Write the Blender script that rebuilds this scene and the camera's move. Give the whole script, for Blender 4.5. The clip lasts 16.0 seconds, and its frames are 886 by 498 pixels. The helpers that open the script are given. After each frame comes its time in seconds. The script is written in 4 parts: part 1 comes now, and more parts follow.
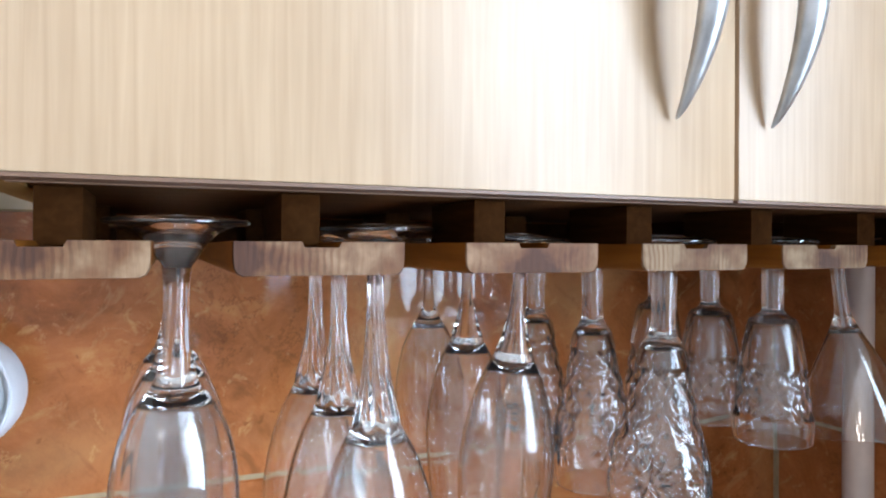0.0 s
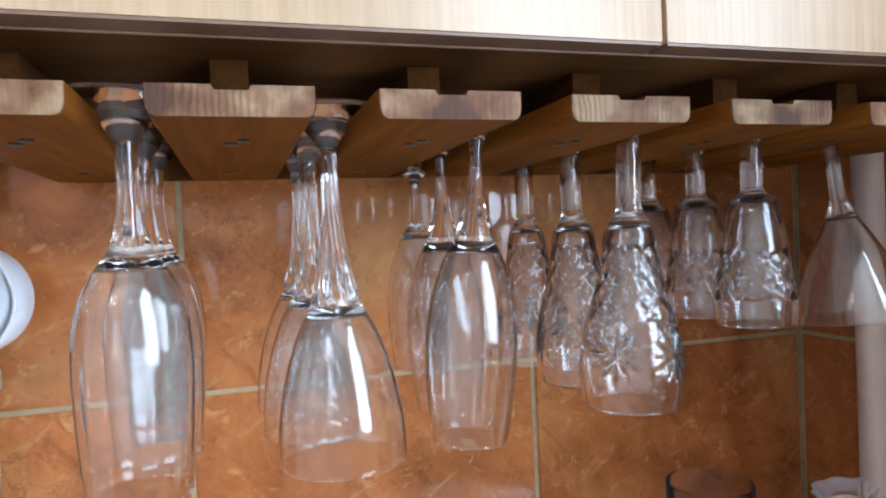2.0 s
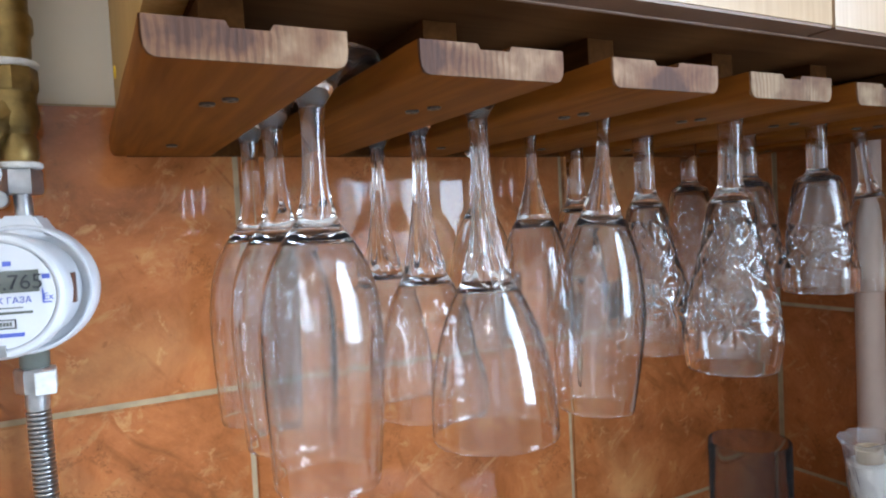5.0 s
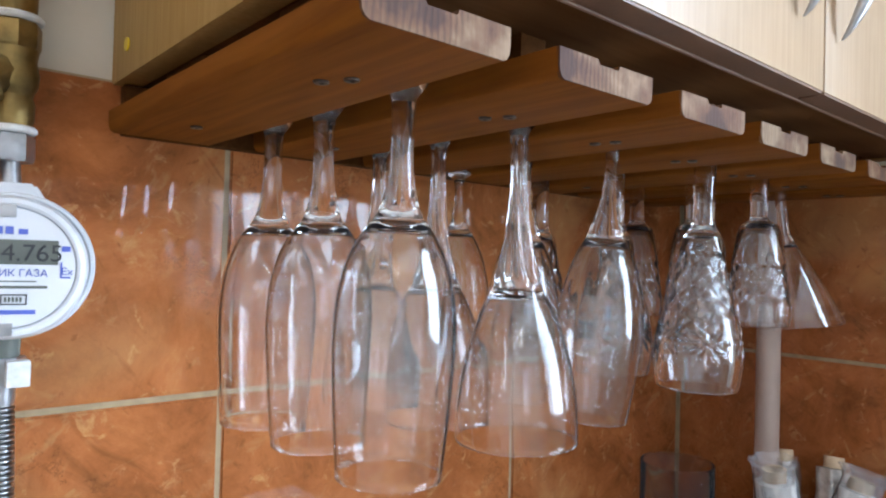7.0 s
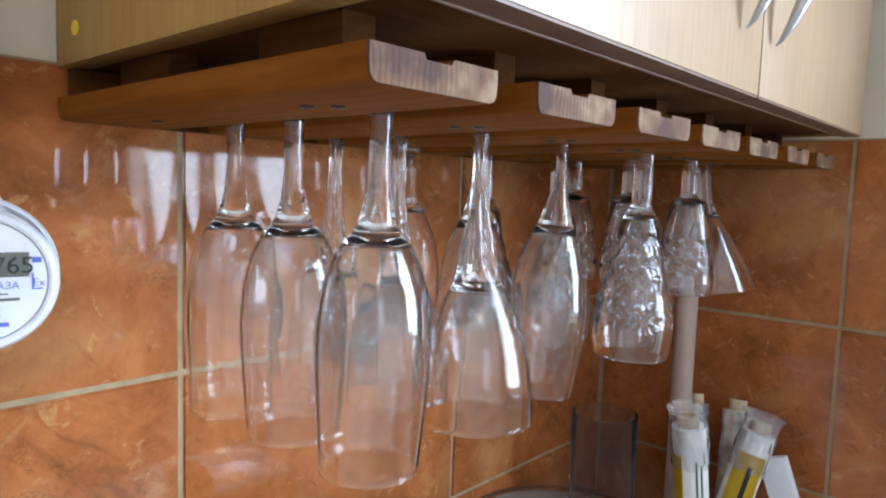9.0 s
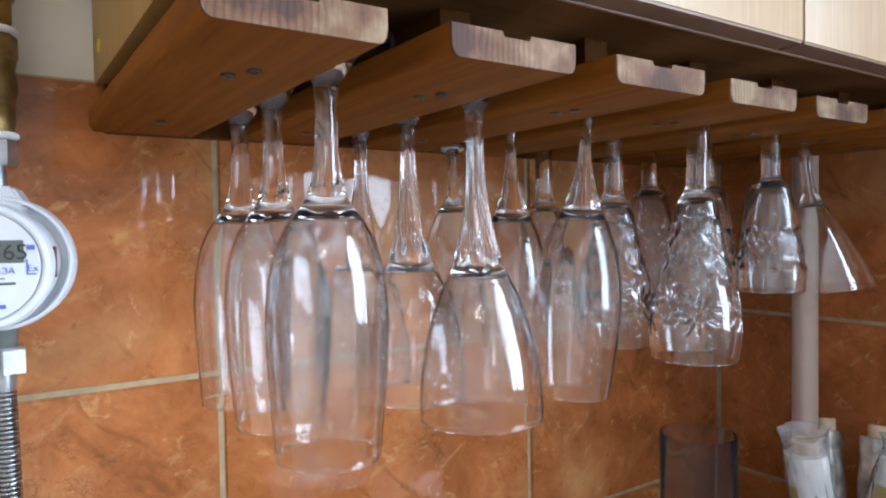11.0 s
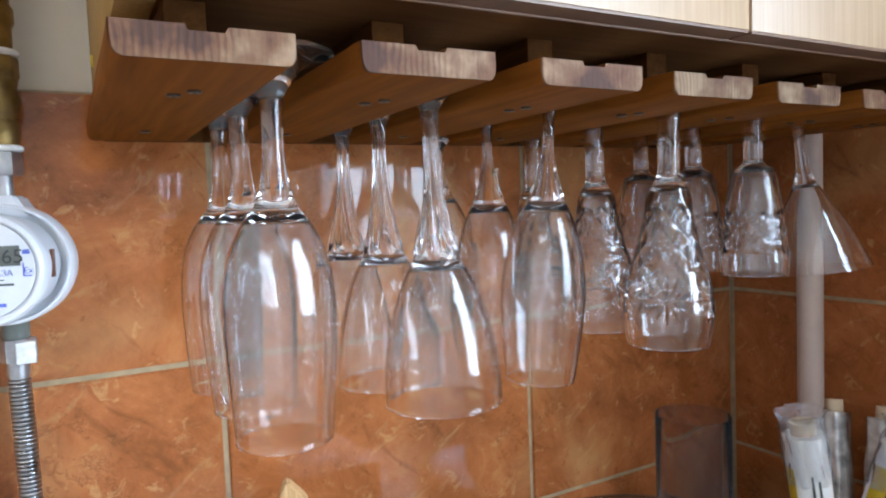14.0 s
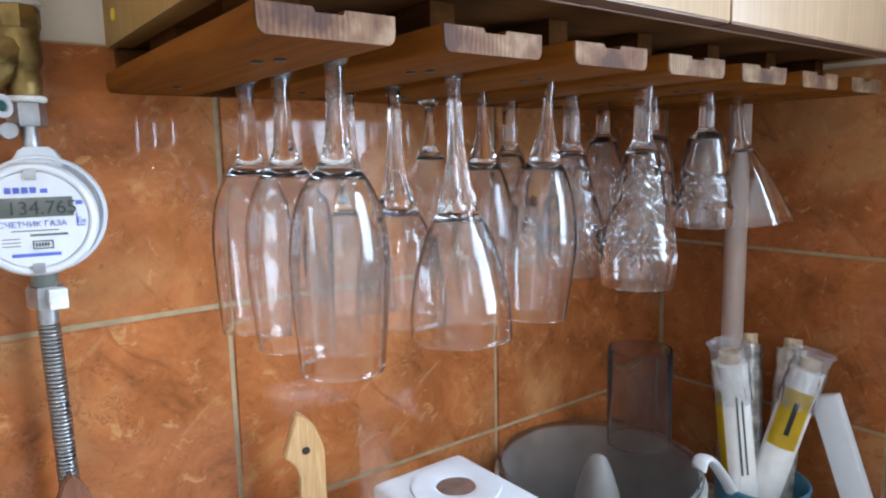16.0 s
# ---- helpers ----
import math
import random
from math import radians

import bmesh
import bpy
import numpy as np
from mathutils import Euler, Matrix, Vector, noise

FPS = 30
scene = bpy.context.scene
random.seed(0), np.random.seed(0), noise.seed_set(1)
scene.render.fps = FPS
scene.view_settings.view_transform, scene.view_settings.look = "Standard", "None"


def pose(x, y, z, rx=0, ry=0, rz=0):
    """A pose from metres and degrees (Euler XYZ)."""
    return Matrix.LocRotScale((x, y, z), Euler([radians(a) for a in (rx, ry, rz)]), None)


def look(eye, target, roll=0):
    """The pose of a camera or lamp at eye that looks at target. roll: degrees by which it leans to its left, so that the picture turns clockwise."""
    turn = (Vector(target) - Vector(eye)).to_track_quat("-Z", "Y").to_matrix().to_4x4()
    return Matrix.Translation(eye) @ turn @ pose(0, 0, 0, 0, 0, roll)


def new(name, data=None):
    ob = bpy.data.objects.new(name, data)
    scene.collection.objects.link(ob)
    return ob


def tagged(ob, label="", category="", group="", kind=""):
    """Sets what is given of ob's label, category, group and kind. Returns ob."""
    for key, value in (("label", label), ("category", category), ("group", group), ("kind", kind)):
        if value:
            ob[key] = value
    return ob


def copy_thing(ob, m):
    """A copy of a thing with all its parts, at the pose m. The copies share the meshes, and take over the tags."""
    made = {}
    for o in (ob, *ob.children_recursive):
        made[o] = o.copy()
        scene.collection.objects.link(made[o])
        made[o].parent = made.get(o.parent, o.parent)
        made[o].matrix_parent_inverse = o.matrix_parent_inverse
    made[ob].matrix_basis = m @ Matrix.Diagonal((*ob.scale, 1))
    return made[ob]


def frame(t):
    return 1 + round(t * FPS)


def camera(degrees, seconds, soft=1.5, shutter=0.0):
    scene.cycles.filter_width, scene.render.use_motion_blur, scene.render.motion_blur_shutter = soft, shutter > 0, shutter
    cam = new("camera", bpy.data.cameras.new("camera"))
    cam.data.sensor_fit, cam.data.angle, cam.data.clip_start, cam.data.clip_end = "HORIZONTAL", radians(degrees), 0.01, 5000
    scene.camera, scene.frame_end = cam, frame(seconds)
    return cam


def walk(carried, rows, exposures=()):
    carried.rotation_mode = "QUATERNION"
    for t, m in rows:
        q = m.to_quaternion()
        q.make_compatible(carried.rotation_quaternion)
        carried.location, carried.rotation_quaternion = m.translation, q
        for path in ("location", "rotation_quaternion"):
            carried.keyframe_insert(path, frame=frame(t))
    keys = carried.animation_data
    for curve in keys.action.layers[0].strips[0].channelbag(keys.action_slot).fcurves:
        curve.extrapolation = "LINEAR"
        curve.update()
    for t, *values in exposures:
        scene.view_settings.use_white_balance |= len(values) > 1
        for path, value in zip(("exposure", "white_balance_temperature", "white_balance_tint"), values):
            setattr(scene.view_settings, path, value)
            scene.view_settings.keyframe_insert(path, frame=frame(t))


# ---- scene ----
cam = camera(66.8, 16.0, soft=2.1)
PATH = [
    (0, (-0.01, -0.254, 1.391), (0.756, 1.594, 1.386), 0.2),
    (0.5, (0.018, -0.258, 1.365), (0.724, 1.613, 1.353), -2.3),
    (1, (0.016, -0.263, 1.358), (0.686, 1.621, 1.356), -2.3),
    (1.5, (0.038, -0.278, 1.344), (0.825, 1.56, 1.299), -2.3),
    (2, (0.044, -0.282, 1.329), (0.635, 1.629, 1.288), -2.5),
    (2.5, (0.041, -0.274, 1.325), (0.616, 1.64, 1.254), -3.4),
    (3, (0.032, -0.269, 1.323), (0.598, 1.647, 1.242), -4.3),
    (3.5, (0.006, -0.269, 1.335), (0.5, 1.667, 1.25), -7.4),
    (4, (-0.016, -0.267, 1.333), (0.469, 1.667, 1.169), -6.4),
    (4.5, (-0.048, -0.252, 1.327), (0.687, 1.6, 1.153), -4.7),
    (5, (-0.099, -0.221, 1.326), (0.839, 1.544, 1.243), -2.9),
    (5.2, (-0.124, -0.208, 1.326), (0.88, 1.52, 1.248), -1.2),
    (7.3, (-0.198, -0.17, 1.306), (1.119, 1.334, 1.347), 1.6),
    (7.5, (-0.204, -0.17, 1.32), (1.105, 1.342, 1.369), 2.3),
    (8, (-0.211, -0.162, 1.33), (1.207, 1.242, 1.195), 2.0),
    (8.5, (-0.22, -0.162, 1.343), (1.247, 1.191, 1.213), 1.5),
    (8.7, (-0.228, -0.161, 1.348), (1.256, 1.168, 1.174), 2.2),
    (10.8, (-0.13, -0.21, 1.316), (1.033, 1.416, 1.252), -1.4),
    (11, (-0.135, -0.212, 1.314), (0.98, 1.447, 1.253), -0.9),
    (11.5, (-0.11, -0.195, 1.299), (0.939, 1.506, 1.235), -2.9),
    (12, (-0.093, -0.199, 1.305), (0.926, 1.516, 1.171), -3.0),
    (12.5, (-0.081, -0.21, 1.307), (0.886, 1.538, 1.204), -2.6),
    (13, (-0.079, -0.237, 1.313), (0.874, 1.519, 1.226), -2.1),
    (13.5, (-0.091, -0.253, 1.323), (0.857, 1.503, 1.185), -2.2),
    (14, (-0.097, -0.259, 1.323), (0.874, 1.485, 1.201), -2.3),
    (14.5, (-0.114, -0.29, 1.337), (0.841, 1.464, 1.22), -3.4),
    (15, (-0.129, -0.291, 1.335), (0.8, 1.474, 1.193), -3.3),
    (15.5, (-0.189, -0.276, 1.335), (0.862, 1.405, 1.073), -3.1),
    (16, (-0.189, -0.261, 1.331), (1.01, 1.315, 1.054), -1.2),
]
walk(cam, [(t, look(eye, target, roll)) for t, eye, target, roll in PATH])

# ---- light ----
world = bpy.data.worlds.new("world")
scene.world = world
world.use_nodes = True
wn = world.node_tree
sky = wn.nodes.new("ShaderNodeTexSky")
sky.sky_type, sky.sun_disc = "NISHITA", False
sky.sun_elevation, sky.sun_rotation = radians(40), radians(60)
wn.links.new(sky.outputs[0], wn.nodes["Background"].inputs[0])
wn.nodes["Background"].inputs[1].default_value = 0.15
scene.view_settings.exposure = -0.25


def area_lamp(name, m, w, h, watts, colour):
    lamp = bpy.data.lights.new(name, "AREA")
    lamp.shape, lamp.size, lamp.size_y, lamp.energy, lamp.color = "RECTANGLE", w, h, watts, colour
    ob = new(name, lamp)
    ob.matrix_world = m
    return ob


WIN_Y0, WIN_Y1, WIN_Z0, WIN_Z1 = -1.42, -0.44, 1.10, 2.28
FILL_X0, FILL_X1 = -1.78, -1.05
mid_z = (WIN_Z0 + WIN_Z1) / 2
area_lamp("window_light", look((0.70, (WIN_Y0 + WIN_Y1) / 2, mid_z), (0.0, (WIN_Y0 + WIN_Y1) / 2, mid_z - 0.1)), WIN_Y1 - WIN_Y0, WIN_Z1 - WIN_Z0, 92, (0.60, 0.77, 1.0))
# Added fill from the back left, out of view, to lift the right side.
area_lamp("south_fill_light", look(((FILL_X0 + FILL_X1) / 2, -2.685, mid_z), ((FILL_X0 + FILL_X1) / 2, 0.0, mid_z)), FILL_X1 - FILL_X0, WIN_Z1 - WIN_Z0, 5, (0.80, 0.83, 1.0))


# ---- materials ----
def material(name):
    m = bpy.data.materials.new(name)
    m.use_nodes = True
    return m, m.node_tree.nodes, m.node_tree.links, m.node_tree.nodes["Principled BSDF"]


def ramp(nodes, stops):
    r = nodes.new("ShaderNodeValToRGB")
    while len(r.color_ramp.elements) < len(stops):
        r.color_ramp.elements.new(0.5)
    for e, (p, c) in zip(r.color_ramp.elements, stops):
        e.position, e.color = p, (*c, 1)
    return r


def plain(name, colour, rough=0.5, metal=0.0, grain=0.06, size=60.0, bump=0.15, coat=0.0):
    """A surface of one colour with fine and coarse variation."""
    m, n, l, b = material(name)
    tc = n.new("ShaderNodeTexCoord")
    a = n.new("ShaderNodeTexNoise")
    a.inputs["Scale"].default_value, a.inputs["Detail"].default_value = size, 6
    l.new(tc.outputs["Object"], a.inputs["Vector"])
    c2 = n.new("ShaderNodeTexNoise")
    c2.inputs["Scale"].default_value, c2.inputs["Detail"].default_value = size * 6, 3
    l.new(tc.outputs["Object"], c2.inputs["Vector"])
    r = ramp(n, [(0.3, [max(0, v * (1 - 2 * grain)) for v in colour]), (0.7, [min(1, v * (1 + grain)) for v in colour])])
    l.new(a.outputs["Fac"], r.inputs["Fac"])
    l.new(r.outputs["Color"], b.inputs["Base Color"])
    mr = n.new("ShaderNodeMapRange")
    mr.inputs["To Min"].default_value, mr.inputs["To Max"].default_value = max(0.02, rough - 0.06), rough + 0.08
    l.new(a.outputs["Fac"], mr.inputs["Value"])
    l.new(mr.outputs["Result"], b.inputs["Roughness"])
    bp = n.new("ShaderNodeBump")
    bp.inputs["Strength"].default_value, bp.inputs["Distance"].default_value = bump, 0.0006
    l.new(c2.outputs["Fac"], bp.inputs["Height"])
    l.new(bp.outputs["Normal"], b.inputs["Normal"])
    b.inputs["Metallic"].default_value = metal
    b.inputs["Coat Weight"].default_value = coat
    return m


def wood(name, dark, light, axis, rough=0.4, coat=0.0, stretch=14.0, size=26.0, bump=0.25, gloss=0.5):
    """Wood with its grain running along one axis."""
    m, n, l, b = material(name)
    tc, info = n.new("ShaderNodeTexCoord"), n.new("ShaderNodeObjectInfo")
    mp = n.new("ShaderNodeMapping")
    sc = [stretch, stretch, stretch]
    sc[axis] = 1.0
    mp.inputs["Scale"].default_value = sc
    off = n.new("ShaderNodeVectorMath")
    off.operation = "SCALE"
    off.inputs[0].default_value = (3.0, 5.0, 7.0)
    l.new(info.outputs["Random"], off.inputs["Scale"])
    add = n.new("ShaderNodeVectorMath")
    l.new(tc.outputs["Object"], add.inputs[0])
    l.new(off.outputs["Vector"], add.inputs[1])
    l.new(add.outputs["Vector"], mp.inputs["Vector"])
    a = n.new("ShaderNodeTexNoise")
    a.inputs["Scale"].default_value, a.inputs["Detail"].default_value, a.inputs["Distortion"].default_value = size, 7, 0.6
    l.new(mp.outputs["Vector"], a.inputs["Vector"])
    big = n.new("ShaderNodeTexNoise")
    big.inputs["Scale"].default_value, big.inputs["Detail"].default_value = 9, 3
    l.new(add.outputs["Vector"], big.inputs["Vector"])
    r = ramp(n, [(0.32, dark), (0.5, [(p + q) / 2 for p, q in zip(dark, light)]), (0.68, light)])
    l.new(a.outputs["Fac"], r.inputs["Fac"])
    mx = n.new("ShaderNodeMix")
    mx.data_type, mx.blend_type = "RGBA", "MULTIPLY"
    mx.inputs["Factor"].default_value = 0.35
    r2 = ramp(n, [(0.3, (0.6, 0.55, 0.5)), (0.7, (1, 1, 1))])
    l.new(big.outputs["Fac"], r2.inputs["Fac"])
    l.new(r.outputs["Color"], mx.inputs[6])
    l.new(r2.outputs["Color"], mx.inputs[7])
    l.new(mx.outputs[2], b.inputs["Base Color"])
    b.inputs["Roughness"].default_value, b.inputs["Coat Weight"].default_value = rough, coat
    b.inputs["Coat Roughness"].default_value = 0.15
    b.inputs["Specular IOR Level"].default_value = gloss
    bp = n.new("ShaderNodeBump")
    bp.inputs["Strength"].default_value, bp.inputs["Distance"].default_value = bump, 0.0006
    l.new(a.outputs["Fac"], bp.inputs["Height"])
    l.new(bp.outputs["Normal"], b.inputs["Normal"])
    return m


def glassy(name, colour=(1, 1, 1), ior=1.47, rough=0.0, smudge=0.012, haze=0.0):
    m, n, l, b = material(name)
    b.inputs["Base Color"].default_value = (*colour, 1)
    b.inputs["Transmission Weight"].default_value, b.inputs["IOR"].default_value = 1.0, ior
    tc, a = n.new("ShaderNodeTexCoord"), n.new("ShaderNodeTexNoise")
    a.inputs["Scale"].default_value = 45
    l.new(tc.outputs["Object"], a.inputs["Vector"])
    mr = n.new("ShaderNodeMapRange")
    mr.inputs["From Min"].default_value, mr.inputs["From Max"].default_value = 0.45, 0.8
    mr.inputs["To Min"].default_value, mr.inputs["To Max"].default_value = rough, rough + smudge
    l.new(a.outputs["Fac"], mr.inputs["Value"])
    l.new(mr.outputs["Result"], b.inputs["Roughness"])
    if haze:
        # haze mixes a thin, patchy pale diffuse share into the surface
        pale_diffuse, mix, cover = n.new("ShaderNodeBsdfDiffuse"), n.new("ShaderNodeMixShader"), n.new("ShaderNodeMapRange")
        pale_diffuse.inputs["Color"].default_value = (0.85, 0.86, 0.9, 1)
        cover.inputs["From Min"].default_value, cover.inputs["From Max"].default_value = 0.3, 0.7
        cover.inputs["To Min"].default_value, cover.inputs["To Max"].default_value = haze * 0.5, haze * 1.5
        l.new(a.outputs["Fac"], cover.inputs["Value"])
        l.new(cover.outputs["Result"], mix.inputs["Fac"])
        l.new(b.outputs["BSDF"], mix.inputs[1])
        l.new(pale_diffuse.outputs["BSDF"], mix.inputs[2])
        l.new(mix.outputs["Shader"], n["Material Output"].inputs["Surface"])
    return m


def tile_material():
    m, n, l, b = material("orange_marbled_tile")
    tc, info = n.new("ShaderNodeTexCoord"), n.new("ShaderNodeObjectInfo")
    off = n.new("ShaderNodeVectorMath")
    off.operation = "SCALE"
    off.inputs[0].default_value = (13.0, 7.0, 11.0)
    l.new(info.outputs["Random"], off.inputs["Scale"])
    add = n.new("ShaderNodeVectorMath")
    l.new(tc.outputs["Object"], add.inputs[0])
    l.new(off.outputs["Vector"], add.inputs[1])

    def tex(scale, detail, distortion=0.0, rough=0.5):
        t = n.new("ShaderNodeTexNoise")
        t.inputs["Scale"].default_value, t.inputs["Detail"].default_value = scale, detail
        t.inputs["Distortion"].default_value, t.inputs["Roughness"].default_value = distortion, rough
        l.new(add.outputs["Vector"], t.inputs["Vector"])
        return t

    def layer(under, fac, colour):
        mx = n.new("ShaderNodeMix")
        mx.data_type = "RGBA"
        l.new(fac, mx.inputs["Factor"])
        l.new(under, mx.inputs[6])
        mx.inputs[7].default_value = (*colour, 1)
        return mx.outputs[2]

    def stops(t, rows):
        r = ramp(n, [(p, (v, v, v)) for p, v in rows])
        l.new(t.outputs["Fac"], r.inputs["Fac"])
        return r.outputs["Color"]

    def times(a, c):
        mu = n.new("ShaderNodeMath")
        mu.operation = "MULTIPLY"
        l.new(a, mu.inputs[0])
        l.new(c, mu.inputs[1])
        return mu.outputs["Value"]

    def strokes(scale, turn, detail=5):
        mp = n.new("ShaderNodeMapping")
        mp.vector_type = "TEXTURE"
        mp.inputs["Rotation"].default_value, mp.inputs["Scale"].default_value = (0, radians(turn), 0), (1.0, 1.0, 0.36)
        l.new(add.outputs["Vector"], mp.inputs["Vector"])
        t = tex(scale, detail, 0.9, 0.62)
        l.new(mp.outputs["Vector"], t.inputs["Vector"])
        return t

    base = tex(14, 10, 0.6, 0.74)
    r = ramp(n, [(0.28, (0.168, 0.050, 0.015)), (0.43, (0.287, 0.090, 0.027)), (0.57, (0.379, 0.124, 0.038)), (0.72, (0.467, 0.200, 0.072))])
    l.new(base.outputs["Fac"], r.inputs["Fac"])
    col = r.outputs["Color"]
    col = layer(col, stops(tex(7, 5, 0.6), [(0.52, 0.0), (0.70, 0.6)]), (0.441, 0.223, 0.090))
    col = layer(col, stops(tex(6, 6, 0.4), [(0.55, 0.0), (0.72, 0.55)]), (0.198, 0.057, 0.017))
    col = layer(col, stops(strokes(15, 50), [(0.58, 0.0), (0.70, 0.6)]), (0.159, 0.050, 0.016))
    col = layer(col, stops(strokes(17, -40), [(0.60, 0.0), (0.76, 0.5)]), (0.485, 0.285, 0.122))
    col = layer(col, times(stops(tex(19, 9, 0.3, 0.75), [(0.488, 0.0), (0.50, 0.9), (0.512, 0.0)]), stops(tex(12, 3), [(0.55, 0.0), (0.64, 1.0)])), (0.132, 0.042, 0.015))
    col = layer(col, stops(tex(55, 7, 0.8, 0.7), [(0.58, 0.0), (0.68, 0.55)]), (0.529, 0.277, 0.116))
    col = layer(col, stops(tex(95, 5, 0.6, 0.6), [(0.62, 0.0), (0.70, 0.45)]), (0.132, 0.040, 0.013))
    l.new(col, b.inputs["Base Color"])
    b.inputs["Specular IOR Level"].default_value = 0.36
    wave = tex(9, 2)
    mr = n.new("ShaderNodeMapRange")
    mr.inputs["To Min"].default_value, mr.inputs["To Max"].default_value = 0.015, 0.09
    l.new(base.outputs["Fac"], mr.inputs["Value"])
    l.new(mr.outputs["Result"], b.inputs["Roughness"])
    bp = n.new("ShaderNodeBump")
    bp.inputs["Strength"].default_value, bp.inputs["Distance"].default_value = 0.14, 0.0012
    l.new(wave.outputs["Fac"], bp.inputs["Height"])
    l.new(bp.outputs["Normal"], b.inputs["Normal"])
    return m


def end_grain():
    """Weathered sawn board ends: growth arcs, saw marks and stain, each board its own."""
    m, n, l, b = material("bare_end_grain")
    tc, info = n.new("ShaderNodeTexCoord"), n.new("ShaderNodeObjectInfo")
    off = n.new("ShaderNodeVectorMath")
    off.operation = "SCALE"
    off.inputs[0].default_value = (5.0, 3.0, 9.0)
    l.new(info.outputs["Random"], off.inputs["Scale"])
    add = n.new("ShaderNodeVectorMath")
    l.new(tc.outputs["Object"], add.inputs[0])
    l.new(off.outputs["Vector"], add.inputs[1])
    saw = n.new("ShaderNodeMapping")
    saw.inputs["Scale"].default_value, saw.inputs["Rotation"].default_value = (1, 1, 0.12), (0, radians(18), 0)
    l.new(add.outputs["Vector"], saw.inputs["Vector"])
    fine, coarse = n.new("ShaderNodeTexNoise"), n.new("ShaderNodeTexNoise")
    fine.inputs["Scale"].default_value, fine.inputs["Detail"].default_value = 420, 4
    coarse.inputs["Scale"].default_value, coarse.inputs["Detail"].default_value = 45, 6
    l.new(saw.outputs["Vector"], fine.inputs["Vector"])
    l.new(add.outputs["Vector"], coarse.inputs["Vector"])
    r = ramp(n, [(0.38, (0.060, 0.021, 0.006)), (0.47, (0.124, 0.055, 0.020)), (0.54, (0.157, 0.089, 0.042)), (0.64, (0.254, 0.172, 0.100))])
    l.new(coarse.outputs["Fac"], r.inputs["Fac"])
    r2 = ramp(n, [(0.35, (0.80, 0.77, 0.74)), (0.65, (1, 1, 1))])
    l.new(fine.outputs["Fac"], r2.inputs["Fac"])
    mx, tint = n.new("ShaderNodeMix"), n.new("ShaderNodeMix")
    mx.data_type = tint.data_type = "RGBA"
    mx.blend_type = tint.blend_type = "MULTIPLY"
    mx.inputs["Factor"].default_value, tint.inputs["Factor"].default_value = 0.8, 1.0
    l.new(r.outputs["Color"], mx.inputs[6])
    l.new(r2.outputs["Color"], mx.inputs[7])
    each = ramp(n, [(0.0, (0.80, 0.62, 0.50)), (0.35, (0.92, 0.90, 0.84)), (0.7, (1.05, 0.90, 0.85)), (1.0, (1.15, 1.05, 1.0))])
    l.new(info.outputs["Random"], each.inputs["Fac"])
    l.new(mx.outputs[2], tint.inputs[6])
    l.new(each.outputs["Color"], tint.inputs[7])
    rings, patch = n.new("ShaderNodeTexWave"), n.new("ShaderNodeTexNoise")
    rings.wave_type, rings.bands_direction = "BANDS", "X"
    rings.inputs["Scale"].default_value, rings.inputs["Distortion"].default_value = 110, 5.5
    rings.inputs["Detail"].default_value, rings.inputs["Detail Scale"].default_value = 2, 0.6
    patch.inputs["Scale"].default_value = 38
    l.new(add.outputs["Vector"], rings.inputs["Vector"])
    l.new(add.outputs["Vector"], patch.inputs["Vector"])
    where = ramp(n, [(0.46, (0, 0, 0)), (0.62, (1, 1, 1))])
    l.new(patch.outputs["Fac"], where.inputs["Fac"])
    line = ramp(n, [(0.15, (0.70, 0.61, 0.52)), (0.60, (1, 1, 1))])
    l.new(rings.outputs["Fac"], line.inputs["Fac"])
    growth = n.new("ShaderNodeMix")
    growth.data_type, growth.blend_type = "RGBA", "MULTIPLY"
    l.new(where.outputs["Color"], growth.inputs["Factor"])
    l.new(tint.outputs[2], growth.inputs[6])
    l.new(line.outputs["Color"], growth.inputs[7])
    l.new(growth.outputs[2], b.inputs["Base Color"])
    b.inputs["Roughness"].default_value = 0.75
    bp = n.new("ShaderNodeBump")
    bp.inputs["Strength"].default_value, bp.inputs["Distance"].default_value = 0.5, 0.0008
    l.new(fine.outputs["Fac"], bp.inputs["Height"])
    l.new(bp.outputs["Normal"], b.inputs["Normal"])
    return m


M_TILE = tile_material()
M_GROUT = plain("beige_grout", (0.33, 0.235, 0.135), 0.9, grain=0.12, size=90)
M_PLASTER = plain("cream_plaster", (0.60, 0.53, 0.42), 0.85, grain=0.05, size=12, bump=0.4)
M_CEIL = plain("white_ceiling_paint", (0.80, 0.79, 0.76), 0.9, grain=0.03, size=8)
M_ROOM = plain("pale_room_paint", (0.74, 0.72, 0.70), 0.85, grain=0.04, size=6)
M_FLOOR = plain("floor_lino", (0.45, 0.37, 0.29), 0.5, grain=0.15, size=10)
M_DOOR = wood("pale_ash_laminate", (0.405, 0.268, 0.158), (0.471, 0.326, 0.201), 2, 0.36, 0.0, 30, 11, 0.1)
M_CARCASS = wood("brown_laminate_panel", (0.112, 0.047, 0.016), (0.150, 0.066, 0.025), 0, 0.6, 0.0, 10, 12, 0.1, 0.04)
M_SIDE = wood("beech_laminate_side", (0.36, 0.205, 0.065), (0.44, 0.265, 0.095), 2, 0.5, 0.0, 30, 11, 0.1, 0.05)
M_EDGE = plain("brown_edge_band", (0.17, 0.092, 0.056), 0.45, grain=0.1)
M_TRIM = plain("pale_brown_edge_strip", (0.30, 0.185, 0.125), 0.5, grain=0.1)
M_RIM = plain("light_grey_plastic", (0.40, 0.39, 0.38), 0.4, grain=0.06)
